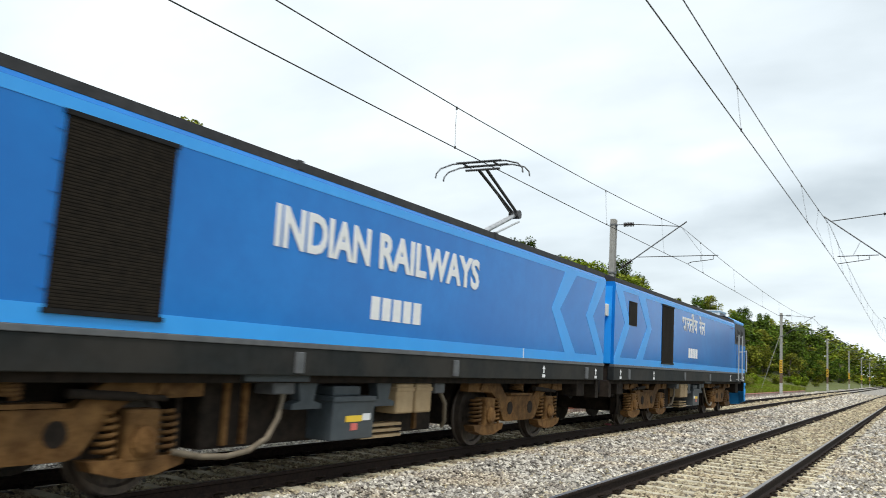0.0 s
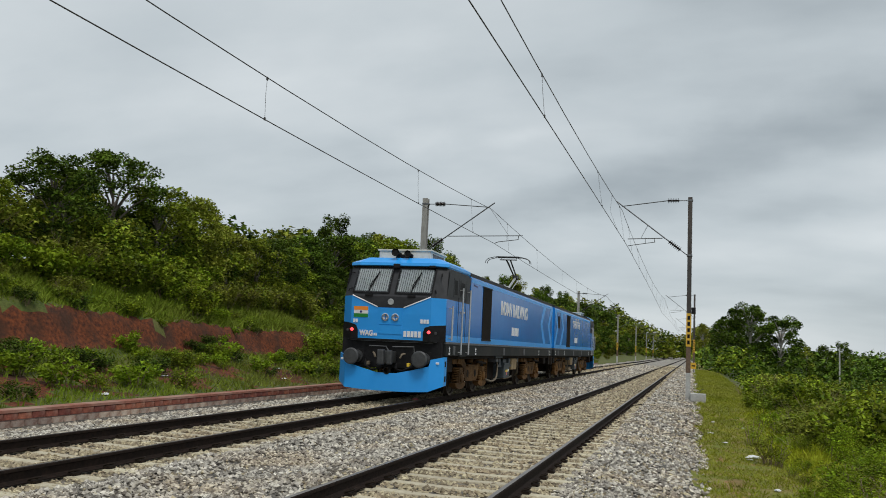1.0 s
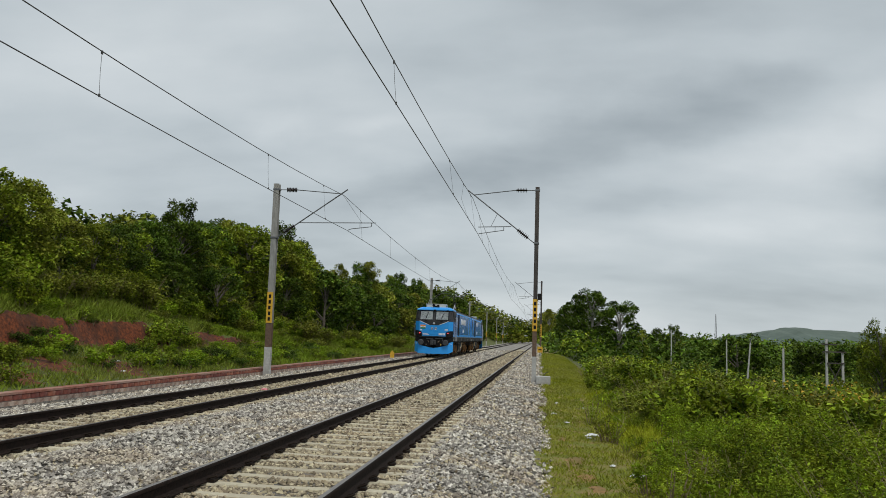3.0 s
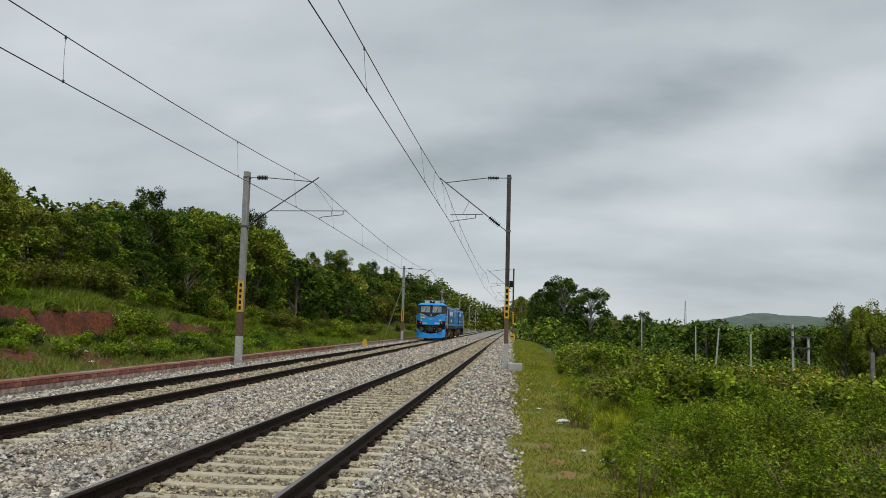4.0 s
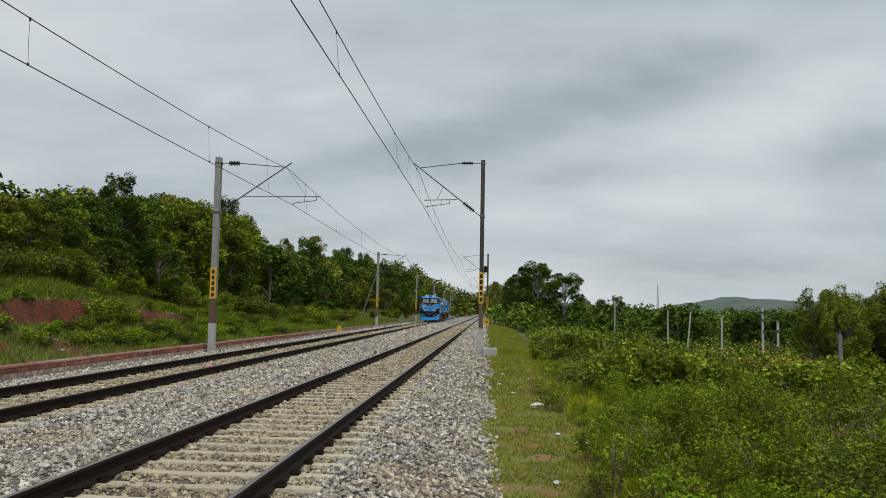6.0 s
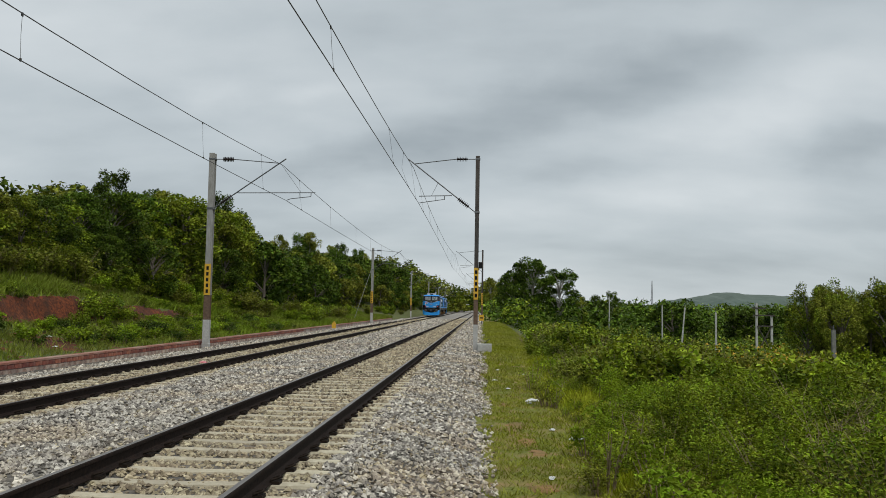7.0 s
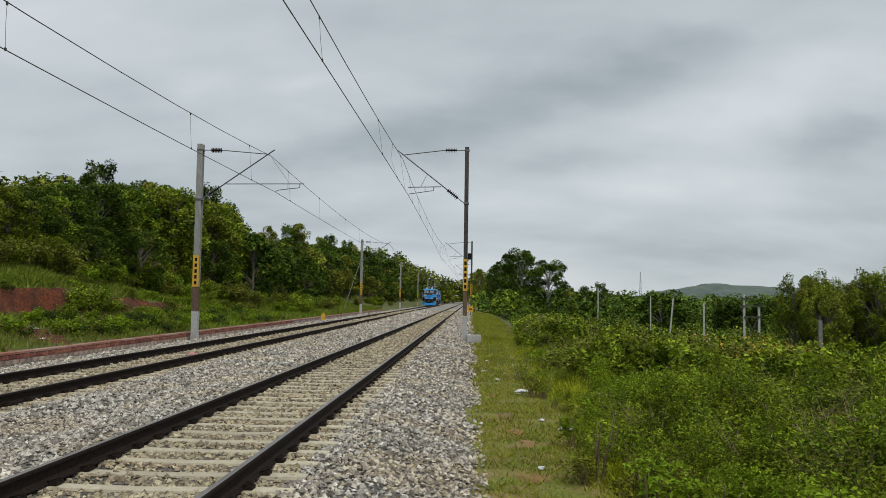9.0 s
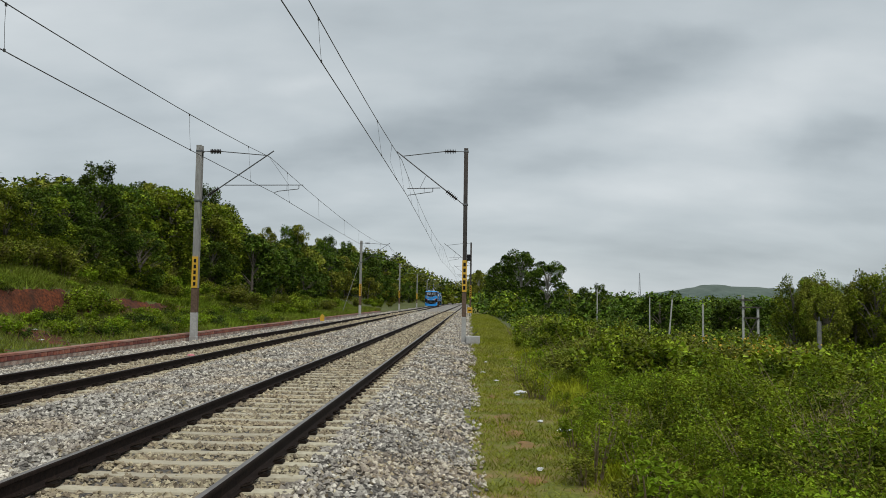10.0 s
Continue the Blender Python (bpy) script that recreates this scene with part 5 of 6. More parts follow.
FARTREE = [tree("broadleaf_tree", "dense green broadleaf tree farther along the hillside", 5.6, 2.5, 0.08, 0.28, M_LEAF_DARK, M_BARK, 16, 36, 105, 0.8, 0.75),
           tree("broadleaf_tree", "dark green broadleaf tree farther along the hillside", 5.8, 2.4, 0.10, 0.28, M_LEAF_DARK, M_BARK, 17, 36, 105, 0.78, 0.75),
           tree("broadleaf_tree", "olive broadleaf tree farther along the hillside", 5.2, 2.4, 0.06, 0.27, M_LEAF_OLIVE, M_BARK, 18, 36, 105, 0.78, 0.75),
           tree("broadleaf_tree", "shady green broadleaf tree farther along the hillside", 6.0, 2.6, 0.12, 0.29, M_LEAF_DARK, M_BARK, 19, 36, 105, 0.82, 0.75)]
SLIM = [tree("eucalyptus_tree", "slender eucalyptus with thin airy crown", 8.6, 1.6, 0.42, 0.24, M_LEAF_OLIVE, M_BARK_PALE, 21, 26, 170, 0.5, 0.4, tall=True),
        tree("eucalyptus_tree", "tall pale-trunked eucalyptus with drooping leaves", 9.4, 1.9, 0.45, 0.25, M_LEAF_DARK, M_BARK_PALE, 22, 30, 170, 0.55, 0.4, tall=True)]
ROWT = [tree("eucalyptus_tree", "young leafy eucalyptus in a close row", 8.4, 2.2, 0.26, 0.19, M_LEAF_OLIVE, M_BARK, 23, 46, 140, 0.5, 0.46, tall=True),
        tree("eucalyptus_tree", "young green eucalyptus in a close row", 8.8, 2.2, 0.28, 0.19, M_LEAF, M_BARK, 24, 46, 140, 0.5, 0.46, tall=True)]
BUSH = [shrub("shrub", "green leafy shrub in thick undergrowth", 1.45, 0.95, 0.062, M_SHRUB, 31, 4200),
        shrub("shrub", "dark green shrub with small leaves", 1.30, 0.90, 0.058, M_LEAF, 32, 4000),
        shrub("shrub", "bright green broad-leaved shrub", 1.15, 0.80, 0.07, M_LEAF_BRIGHT, 33, 2600, 0.6),
        shrub("shrub", "olive shrub with bare brown twigs", 1.40, 0.95, 0.055, M_LEAF_OLIVE, 34, 2800, 0.5, 10, 18)]
WEED = [shrub("weed", "small leafy green weed on the bank", 0.45, 0.32, 0.055, M_LEAF, 61, 900, 0.5, 6, 0, "weeds on the bank", False),
        shrub("weed", "bright green broad-leaved weed by the kerb", 0.40, 0.34, 0.075, M_LEAF_BRIGHT, 62, 600, 0.6, 6, 0, "weeds on the bank", False),
        shrub("weed", "dark green spreading weed on red soil", 0.36, 0.38, 0.05, M_LEAF_DARK, 63, 900, 0.5, 7, 0, "weeds on the bank", False)]
VERGE = [shrub("weed", "leafy bright green weed at the thicket's foot", 0.55, 0.30, 0.06, M_LEAF_BRIGHT, 81, 420, 0.55, 7, 0, "weeds along the verge"),
         shrub("weed", "yellow-green feathery weed at the verge", 0.70, 0.26, 0.035, M_SHRUB, 82, 1000, 0.4, 6, 0, "weeds along the verge", False),
         shrub("weed", "low olive weed with a dry stalk", 0.45, 0.30, 0.045, M_LEAF_OLIVE, 83, 560, 0.5, 6, 2, "weeds along the verge")]
BANKBUSH = [shrub("bush", "green leafy shrub at the foot of the wood", 1.45, 0.95, 0.12, M_SHRUB, 71, 2000, 0.7, 9, 0, "shrubs on the bank", False),
            shrub("bush", "dark green shrub on the bank", 1.30, 0.95, 0.11, M_LEAF, 72, 2000, 0.7, 9, 0, "shrubs on the bank", False),
            shrub("bush", "bright green shrub on the grassy bank", 1.2, 0.85, 0.12, M_LEAF_BRIGHT, 73, 1800, 0.7, 9, 0, "shrubs on the bank", False),
            shrub("bush", "olive shrub with bare twigs on the bank", 1.45, 0.95, 0.11, M_LEAF_OLIVE, 74, 1900, 0.7, 10, 14, "shrubs on the bank", False)]
TWIGGY = shrub("dry_shrub", "half-dry shrub with tangled bare branches", 1.3, 0.9, 0.07, M_LEAF_OLIVE, 35, 500, 0.45, 6, 26)


# the wood's skyline along the hillside: distance, height over the rails
SKYLINE = [(0, 7.6), (14, 8.0), (19, 7.8), (20.7, 7.1), (21.7, 7.7), (23.8, 8.0), (24.6, 7.6), (25.8, 8.5), (28, 9.2), (29.7, 8.5), (33, 8.3), (34.8, 8.2), (36.4, 6.8), (40, 7.4), (42, 7.8),
           (45, 8.7), (49, 8.9), (54, 9.6), (58, 10.3), (64, 10.2), (71, 10.6), (77.6, 9.3), (84, 8.2), (91, 8.5), (105, 9.0), (120, 9.2), (155, 11.0), (206, 13.4), (258, 13.5), (330, 16)]


def plant_left():
    g = np.random.default_rng(3)
    # wooded slope: the front row makes the skyline, lower rows fill in behind and before it
    k = 0
    for off, share, start, end, gap in ((10.6, 1.0, 3.0, 200.0, 2.2), (14.5, 0.82, 10.0, 130.0, 4.2), (8.9, 0.66, 38.0, 110.0, 4.6), (19.5, 1.06, 60.0, 330.0, 5.6)):
        y = start
        while y < end:
            x = kerb_x(y) - off + g.normal(0, 0.5)
            room = float(lerp(y, SKYLINE)) * share - float(ground_z(x, y))
            if off > 12:
                room += (float(lerp(y * 10.6 / off, SKYLINE)) - 1.5) * 0.12
            kinds = BROAD if y < (70 if off < 12 else 62) else FARTREE
            pick = 3 if 43 < y < 47.5 else (0, 2, 0, 1, 2, 0, 3)[(k + k // 5) % 7]
            put(kinds[pick], x, y, g.uniform(0, 360), max(0.35, room / 6.25 * g.uniform(0.86, 1.04)), 0.2)
            y += gap * g.uniform(0.8, 1.25) * (1 + max(0, y - 50) / 120)
            k += 1
    for yy, dx, s in ((19.9, -10.8, 0.66), (20.8, -12.0, 0.55), (36.8, -11.5, 0.42), (49.0, -11, 0.72), (58.5, -12, 0.80), (62, -13, 0.75), (65, -12, 0.78), (70.5, -12, 0.86), (73, -14, 0.86), (76, -12, 0.8), (84, -14, 0.72), (93, -15, 0.8), (104, -10.6, 0.98), (104.8, -11.4, 0.85), (112, -16, 0.9),
                      (127, -10.6, 0.86), (135, -16, 1.0), (143, -13.5, 1.0), (160, -17, 1.15), (185, -15, 1.2), (215, -18, 1.4)):
        put(SLIM[k % 2], kerb_x(yy) + dx, yy, g.uniform(0, 360), s, 0.2)
        k += 1
    for yy in np.arange(62, 300, 6.5):
        s = g.uniform(0.5, 0.85)
        put(FARTREE[(1, 3, 2)[k % 3]], kerb_x(yy) - g.uniform(5.8, 9.5), yy + g.normal(0, 1.5), g.uniform(0, 360), s * (1 + yy / 700), 0.3)
        k += 1
    # scrub at the wood's edge, on the bank and by the kerb
    for i in range(84):
        yy = 5 + 62 * g.uniform(0, 1) ** 0.95
        put(BANKBUSH[g.integers(0, 4)], kerb_x(yy) - g.uniform(7.6, 10.2), yy, g.uniform(0, 360), g.uniform(0.6, 1.35), 0.1)
    for i in range(28):
        yy = 36 + 26 * g.uniform(0, 1)
        put(BANKBUSH[g.integers(0, 4)], kerb_x(yy) - g.uniform(6.2, 8.4), yy, g.uniform(0, 360), g.uniform(0.5, 1.0), 0.1)
    for i in range(26):
        yy = 5 + 50 * g.uniform(0, 1)
        put(BANKBUSH[g.integers(0, 4)], kerb_x(yy) - g.uniform(5.3, 7.2), yy, g.uniform(0, 360), g.uniform(0.3, 0.6), 0.1)
    for i in range(34):
        yy = 54 + 96 * g.uniform(0, 1)
        put(BANKBUSH[g.integers(0, 4)], kerb_x(yy) - g.uniform(1.5, 6.0), yy, g.uniform(0, 360), g.uniform(0.5, 1.3), 0.1)
    for i in range(190):
        yy = 7 + 48 * g.uniform(0, 1)
        off = g.uniform(0.5, 4.4)
        if yy < 26 and off < 2.2 and g.uniform(0, 1) < 0.5:
            continue
        put(WEED[g.integers(0, 3)], kerb_x(yy) - off, yy, g.uniform(0, 360), g.uniform(0.6, 1.5), 0.03)
    for i in range(50):
        yy = 5 + 44 * g.uniform(0, 1)
        put(WEED[g.integers(0, 3)], kerb_x(yy) - 5.0 + 0.45 * math.sin(yy * 0.55) - abs(g.normal(0.3, 0.3)), yy, g.uniform(0, 360), g.uniform(0.5, 1.3), 0.05)
    # single bushes that stand out on the bank
    for yy, off, kind, s in ((29.2, 1.0, 2, 0.62), (28.4, 0.9, 2, 0.5), (33.6, 4.3, 1, 0.95), (34.8, 4.5, 1, 0.85), (35.6, 4.1, 1, 0.6), (20.6, 2.6, 1, 0.5), (25.5, 5.6, 0, 0.8), (26.6, 6.0, 0, 0.75), (17.4, 3.4, 2, 0.4)):
        put(BANKBUSH[kind], kerb_x(yy) - off, yy, 40 * yy, s, 0.06)


def plant_right():
    g = np.random.default_rng(5)
    placed = []
    # front edge of the thicket, then its depth
    for i in range(2600):
        y = 6.0 + 40 * g.uniform(0, 1) ** 1.5
        x = 2.75 + max(0, 10 - y) * 0.16 + 0.35 * math.sin(y * 0.55) + g.uniform(0, 1) ** 1.2 * (3.2 + y * 0.42)
        gap = 0.62 + 0.012 * y
        if x / (y + 3) > 0.62 or any((x - a) ** 2 + (y - b) ** 2 < gap * gap for a, b in placed):
            continue
        if len(placed) >= 230:
            break
        placed.append((x, y))
        kind = g.choice(5, p=[0.32, 0.26, 0.16, 0.18, 0.08])
        edge = min(1.0, 0.55 + (x - 2.6) * 0.28)
        put(([*(BUSH if y < 19 else BANKBUSH), TWIGGY])[kind], x, y, g.uniform(0, 360), g.uniform(0.85, 1.2) * edge, 0.08)
    for x, y, s in ((2.05, 11.4, 0.45), (2.25, 10.6, 0.4), (1.95, 12.1, 0.3), (2.4, 9.2, 0.35), (2.6, 8.2, 0.4)):
        put(BUSH[0], x, y, 50 * y, s, 0.05)
    for i in range(70):
        y = 5.5 + 22 * g.uniform(0, 1) ** 1.3
        x = 2.3 + max(0, 10 - y) * 0.14 + 0.3 * math.sin(y * 0.55) + g.normal(0, 0.28)
        put(VERGE[g.integers(0, 3)], x, y, g.uniform(0, 360), g.uniform(0.5, 1.3), 0.03)
    for x, y, s in ((4.3, 8.8, 1.0), (3.6, 9.6, 0.8), (5.2, 7.6, 0.9)):
        put(TWIGGY, x, y, 60 * y, s, 0.05)
    for dx, dy, s in ((0, 0, 1.35), (0.9, 0.4, 1.2), (-0.9, -0.2, 1.2), (0.3, -0.8, 1.1)):
        put(BANKBUSH[3], 8.4 + dx, 24 + dy, 70 * dx, s, 0.05)
    for i in range(8):
        y = g.uniform(7.5, 15)
        put(TWIGGY, y * g.uniform(0.38, 0.52), y, g.uniform(0, 360), g.uniform(0.9, 1.25), 0.05)
    # tree group, small trees and the row of eucalyptus
    T1 = tree("gum_tree", "tall gum tree with pale forked trunk and ragged crown", 10.2, 3.6, 0.34, 0.28, M_LEAF_DARK, M_BARK_PALE, 41, 52, 190, 0.95, 0.6, "trees beside the field")
    put(T1, 8.2, 120, 0, 1.0, 0.2)
    put(T1, 5.6, 124, 70, 0.82, 0.2)
    put(T1, 11.2, 119, 160, 0.88, 0.2)
    put(T1, 7.0, 132, 250, 0.86, 0.2)
    for x, y, s in ((14.5, 118, 0.62), (17.5, 120, 0.6), (19.5, 122, 0.66), (3.6, 138, 0.8), (22, 130, 0.5), (2.6, 180, 1.0), (6, 200, 1.1)):
        put(SLIM[int(x) % 2], x, y, 40 * x, s, 0.2)
    for x, y, s in ((18.9, 80, 0.92), (20.4, 82, 0.75), (25.5, 80, 0.80), (28, 82, 0.85), (26.6, 84, 0.7), (33, 90, 0.9), (38, 96, 0.9)):
        put(FARTREE[1], x, y, 30 * x, s, 0.5)
    for i in range(30):
        f = g.uniform(0, 1)
        x, y = 18.8 + 8 * f + g.normal(0, 0.6), 46 - 13 * f + g.normal(0, 1.4)
        put(ROWT[i % 2], x, y, g.uniform(0, 360), g.uniform(0.50, 0.64), 0.1)
    for i in range(30):
        f = g.uniform(0, 1)
        put(FARTREE[(1, 2, 3)[i % 3]], 20.6 + 9 * f + g.normal(0, 0.6), 49 - 12 * f + g.normal(0, 1.0), g.uniform(0, 360), g.uniform(0.55, 0.75), 0.4)


plant_left()
plant_right()


def far_growth():
    """Scrub, hedges and woods too many to count, as joined leaves."""
    g = np.random.default_rng(9)

    def mass(name, label, places, radius, per, leaf, mats):
        V, F, I = [], [], []
        o = 0
        for j, (x, y, z, s) in enumerate(places):
            n = max(12, int(per * g.uniform(0.7, 1.3)))
            v = g.normal(size=(n, 3))
            v /= np.linalg.norm(v, axis=1)[:, None]
            v[:, 2] = np.abs(v[:, 2]) * 1.0 - 0.1
            c = np.array([x, y, z]) + v * (radius * s * g.uniform(0.5, 1.08, n))[:, None]
            a, f = leaf_fan(c, leaf * s, 0.7, g, 0.1, False)
            V.append(a)
            F.append(f + o)
            I.append(np.full(len(f), j % len(mats)))
            o += len(a)
        me = tri_mesh(name, np.concatenate(V), np.concatenate(F), mats, np.concatenate(I))
        tagged(new(name, me), label, "vegetation", kind="stuff")
    pl = []
    for i in range(1150):
        y = 12 + 95 * g.uniform(0, 1) ** 1.35
        x = 3.4 + g.uniform(0, 1) * (0.60 * y + 4)
        if x < 3.6 + 0.02 * y or (x < 6 and y < 30):
            continue
        pl.append((x, y, float(ground_z(x, y)) + 0.1, g.uniform(0.7, 1.25) * (1.0 + 0.006 * y)))
    mass("undergrowth", "dense green undergrowth across the low ground", pl, 0.95, 260, 0.15, [M_LEAF, M_LEAF_DARK, M_LEAF_OLIVE, M_LEAF_DARK])
    pl = []
    for i in range(520):
        y = 105 + 420 * g.uniform(0, 1) ** 1.5
        x = 4 + g.uniform(0, 1) * 0.62 * y
        pl.append((x, y, float(ground_z(x, y)) + g.uniform(-0.6, 2.6) * min(1, y / 220), g.uniform(0.75, 1.5) * (0.8 + y / 300)))
    mass("distant_hedges", "distant green hedges and low trees over the fields", pl, 2.6, 330, 0.36, [M_LEAF_DARK, M_LEAF, M_LEAF_DARK, M_LEAF_DARK])
    pl = []
    for i in range(330):
        x = -190 + 205 * g.uniform(0, 1)
        y = 330 + 130 * g.uniform(0, 1)
        top = 13 + 3.5 * math.sin(x * 0.12) + 2 * math.sin(x * 0.31 + 1) + max(0, (-x - 15)) * 0.055
        if x > -8:
            top *= 0.72
        for h in np.arange(1.0, top, 3.4):
            pl.append((x + g.normal(0, 2), y, float(ground_z(min(x, -12.5), y)) * 0.5 + h, g.uniform(0.7, 1.15)))
    mass("distant_woods", "distant dark green woods beyond the line", pl, 4.2, 70, 1.25, [M_LEAF_DARK, M_LEAF_OLIVE, M_LEAF])
    pl = []
    for i in range(520):
        y = 45 + 290 * g.uniform(0, 1) ** 1.3
        x = kerb_x(y) - 17 - g.uniform(0, 1) * (10 + 0.25 * y)
        pl.append((x, y, float(ground_z(x, y)) + g.uniform(0.5, 4.5), g.uniform(0.8, 1.3) * (0.8 + y / 420)))
    mass("hillside_scrub", "tangled green scrub filling the wooded hillside", pl, 2.0, 280, 0.36, [M_LEAF_DARK, M_LEAF_OLIVE, M_LEAF_DARK, M_LEAF_DARK])
    pl = []
    for i in range(300):
        y = 4 + 60 * g.uniform(0, 1)
        x = kerb_x(y) - g.uniform(9.5, 15)
        pl.append((x, y, float(ground_z(x, y)) + g.uniform(0.0, 1.6), g.uniform(0.7, 1.2)))
    mass("wood_edge_scrub", "shaded scrub under the hillside trees", pl, 1.0, 330, 0.15, [M_LEAF_DARK, M_LEAF_OLIVE, M_LEAF])
    # yellow blossom on the thicket
    C = np.stack([8.4 + g.normal(0, 0.75, 190), 24 + g.normal(0, 1.0, 190), 0.21 + g.normal(0, 0.2, 190)], 1)
    V, F = leaf_fan(C, 0.085, 0.9, g)
    tagged(new("blossom", tri_mesh("blossom", V, F, M_FLOWER)), "small yellow blossoms on the thicket", "flowers", kind="stuff")


far_growth()


def grass():
    g = np.random.default_rng(17)

    def blades(name, label, x, y, h, mat, lean=0.5):
        n = len(x)
        z = ground_z(x, y)
        a = g.uniform(0, 2 * math.pi, n)
        w = h * 0.10 + 0.004
        t = g.normal(0, lean, (n, 2)) * h[:, None]
        b = np.stack([x, y, z - 0.01], 1)
        sx = np.stack([np.cos(a) * w, np.sin(a) * w, np.zeros(n)], 1)
        tip = b + np.stack([t[:, 0], t[:, 1], h], 1)
        V = np.stack([b - sx, b + sx, tip], 1).reshape(-1, 3)
        F = np.arange(n * 3).reshape(-1, 3)
        tagged(new(name, tri_mesh(name, V, F, mat)), label, "grass", kind="stuff")
    n = 120000
    y = 3.0 + 100 * g.uniform(0, 1, n) ** 2.6
    x = 0.25 + 2.9 * g.uniform(0, 1, n)
    bare = (wob(x, y, 1.9, 1.0) > 0.66) & (x < 1.9)
    keep = (x > 0.30 + 0.2 * wob(x * 0, y, 1.1, 1.0) + g.normal(0, 0.12, n)) & (~bare | (g.uniform(0, 1, n) < 0.15))
    x, y = x[keep], y[keep]
    blades("grass_strip", "short yellow-green grass beside the ballast", x, y, g.uniform(0.018, 0.062, len(x)) * (1 + y / 32), M_BLADE, 0.9)
    n = 52000
    y = 3.5 + 26 * g.uniform(0, 1, n) ** 1.7
    foot = 2.35 + np.maximum(0, 10 - y) * 0.12 + 0.3 * np.sin(y * 0.55)
    x = foot + g.normal(0.25, 0.38, n)
    blades("tall_grass", "tall yellow-green grass along the foot of the thicket", x, y, g.uniform(0.06, 0.30, n) * np.clip((x - foot + 0.8) / 0.9, 0.25, 1.2), M_TALLBLADE, 0.45)
    n = 140000
    y = 4 + 112 * g.uniform(0, 1, n) ** 1.5
    d = g.uniform(0.35, 10.0, n)
    dd = d + wob(d * 0, y, 0.55, 0.45)
    keep = ~((dd > 4.6) & (dd < 5.22) & (y < 49)) & ~((d < 3.4) & (wob(kerb_x(y) - d, y, 1.7, 1.0) > 0.0) & (y < 28) & (g.uniform(0, 1, n) < 0.85))
    y, d = y[keep], d[keep]
    blades("bank_grass", "tufted green grass on the red earth bank", kerb_x(y) - d, y, g.uniform(0.05, 0.15, len(y)) * (1 + y / 50) * np.where(d > 5.2, 1.6, 1.0), M_BANKBLADE, 0.6)


grass()


# ---- far hill, mast and posts ----
def far_hill():
    g = np.random.default_rng(23)
    xs = np.linspace(160, 1340, 90)
    top = np.interp(xs, [160, 250, 310, 380, 440, 490, 560, 680, 800, 940, 1340], [0, 5, 12, 24, 36, 42.5, 38, 34, 38, 30, 14]) + 1.2 * np.sin(xs * 0.07) + 0.8 * np.sin(xs * 0.19 + 1)
    V, F = [], []
    rows = 9
    for j in range(rows):
        f = j / (rows - 1)
        V.append(np.stack([xs, np.full(90, 1350.0) + 300 * f + g.normal(0, 6, 90), -4 + (top + 4) * math.sin(f * math.pi / 2) + g.normal(0, 0.5, 90)], 1))
    V.append(np.stack([xs, np.full(90, 2100.0), np.full(90, -4.0)], 1))
    i = np.arange(90 * (rows + 1)).reshape(rows + 1, 90)
    F = np.stack([i[:-1, :-1], i[:-1, 1:], i[1:, 1:], i[1:, :-1]], -1).reshape(-1, 4)
    tagged(new("backdrop_hill", tri_mesh("backdrop_hill", np.concatenate(V), F, M_HILL_HAZED)), "low wooded hill on the horizon, haze painted in as blue-green", "hill", kind="structure")


far_hill()
tower = thing("lattice_tower", "thin grey lattice tower on the horizon", "tower", at=(250, 1200, -4))
for sx, sy in ((-1, -1), (1, -1), (1, 1), (-1, 1)):
    part("leg", Mesh().tube([(sx * 1.6, sy * 1.6, 0), (sx * 0.35, sy * 0.35, 51)], [0.22, 0.14], 5), M_TUBE, tower)
for k in range(14):
    z = 3.5 * k + 1
    w = 1.6 - 1.25 * z / 51
    part("brace", Mesh().tube([(-w, -w, z), (w, -w, z + 3), (w, w, z), (-w, w, z + 3), (-w, -w, z)], 0.09, 4), M_TUBE, tower)


def post(x, y, top, lean, r, label, mat=M_POST, name="concrete_post"):
    z = float(ground_z(x, y))
    ob = thing(name, label, "post", "posts in the field", at=(x, y, z))
    h = top - z
    part("shaft", Mesh().prism([(-r, -r * 0.8), (r, -r * 0.8), (r, r * 0.8), (-r, r * 0.8)], "z", -0.5, h * 0.5).prism([(-r * 0.9, -r * 0.7), (r * 0.9, -r * 0.7), (r * 0.9, r * 0.7), (-r * 0.9, r * 0.7)], "z", h * 0.5, h), mat, ob)
    part("cap_pin", Mesh().tube([(0, 0, h), (0, 0, h + 0.18)], 0.025, 6), M_TUBE, ob)
    ob.matrix_basis = pose(x, y, z, 0, lean, 0)
    return ob


post(15.6, 70, 2.08, 0, 0.05, "thin pale concrete post above the scrub")
post(15.2, 62, 1.9, 5, 0.055, "leaning pale concrete post above the scrub")
post(14.4, 50, 1.55, 0, 0.055, "pale concrete post above the scrub")
post(17.4, 110, 3.45, 0, 0.08, "slim pale post near the tree group")
post(13.7, 32, 0.96, 0, 0.075, "weathered grey concrete post beside trees", M_POST_DARK)
hp = thing("transformer_frame", "twin-post steel transformer frame above the scrub", "power frame", at=(20.5, 60, float(ground_z(20.5, 60))))
for x, h in ((-0.35, 4.3), (0.72, 3.45)):
    part("leg", Mesh().prism([(x - 0.07, -0.07), (x + 0.07, -0.07), (x + 0.07, 0.07), (x - 0.07, 0.07)], "z", -0.4, h), M_POST, hp)
for a, b, z in ((-0.7, 0.3, 3.9), (-0.65, 0.95, 3.38), (-0.35, 0.8, 2.6)):
    part("crossbar", Mesh().box(a, b, -0.14, -0.08, z, z + 0.09), M_DARKSTEEL, hp)
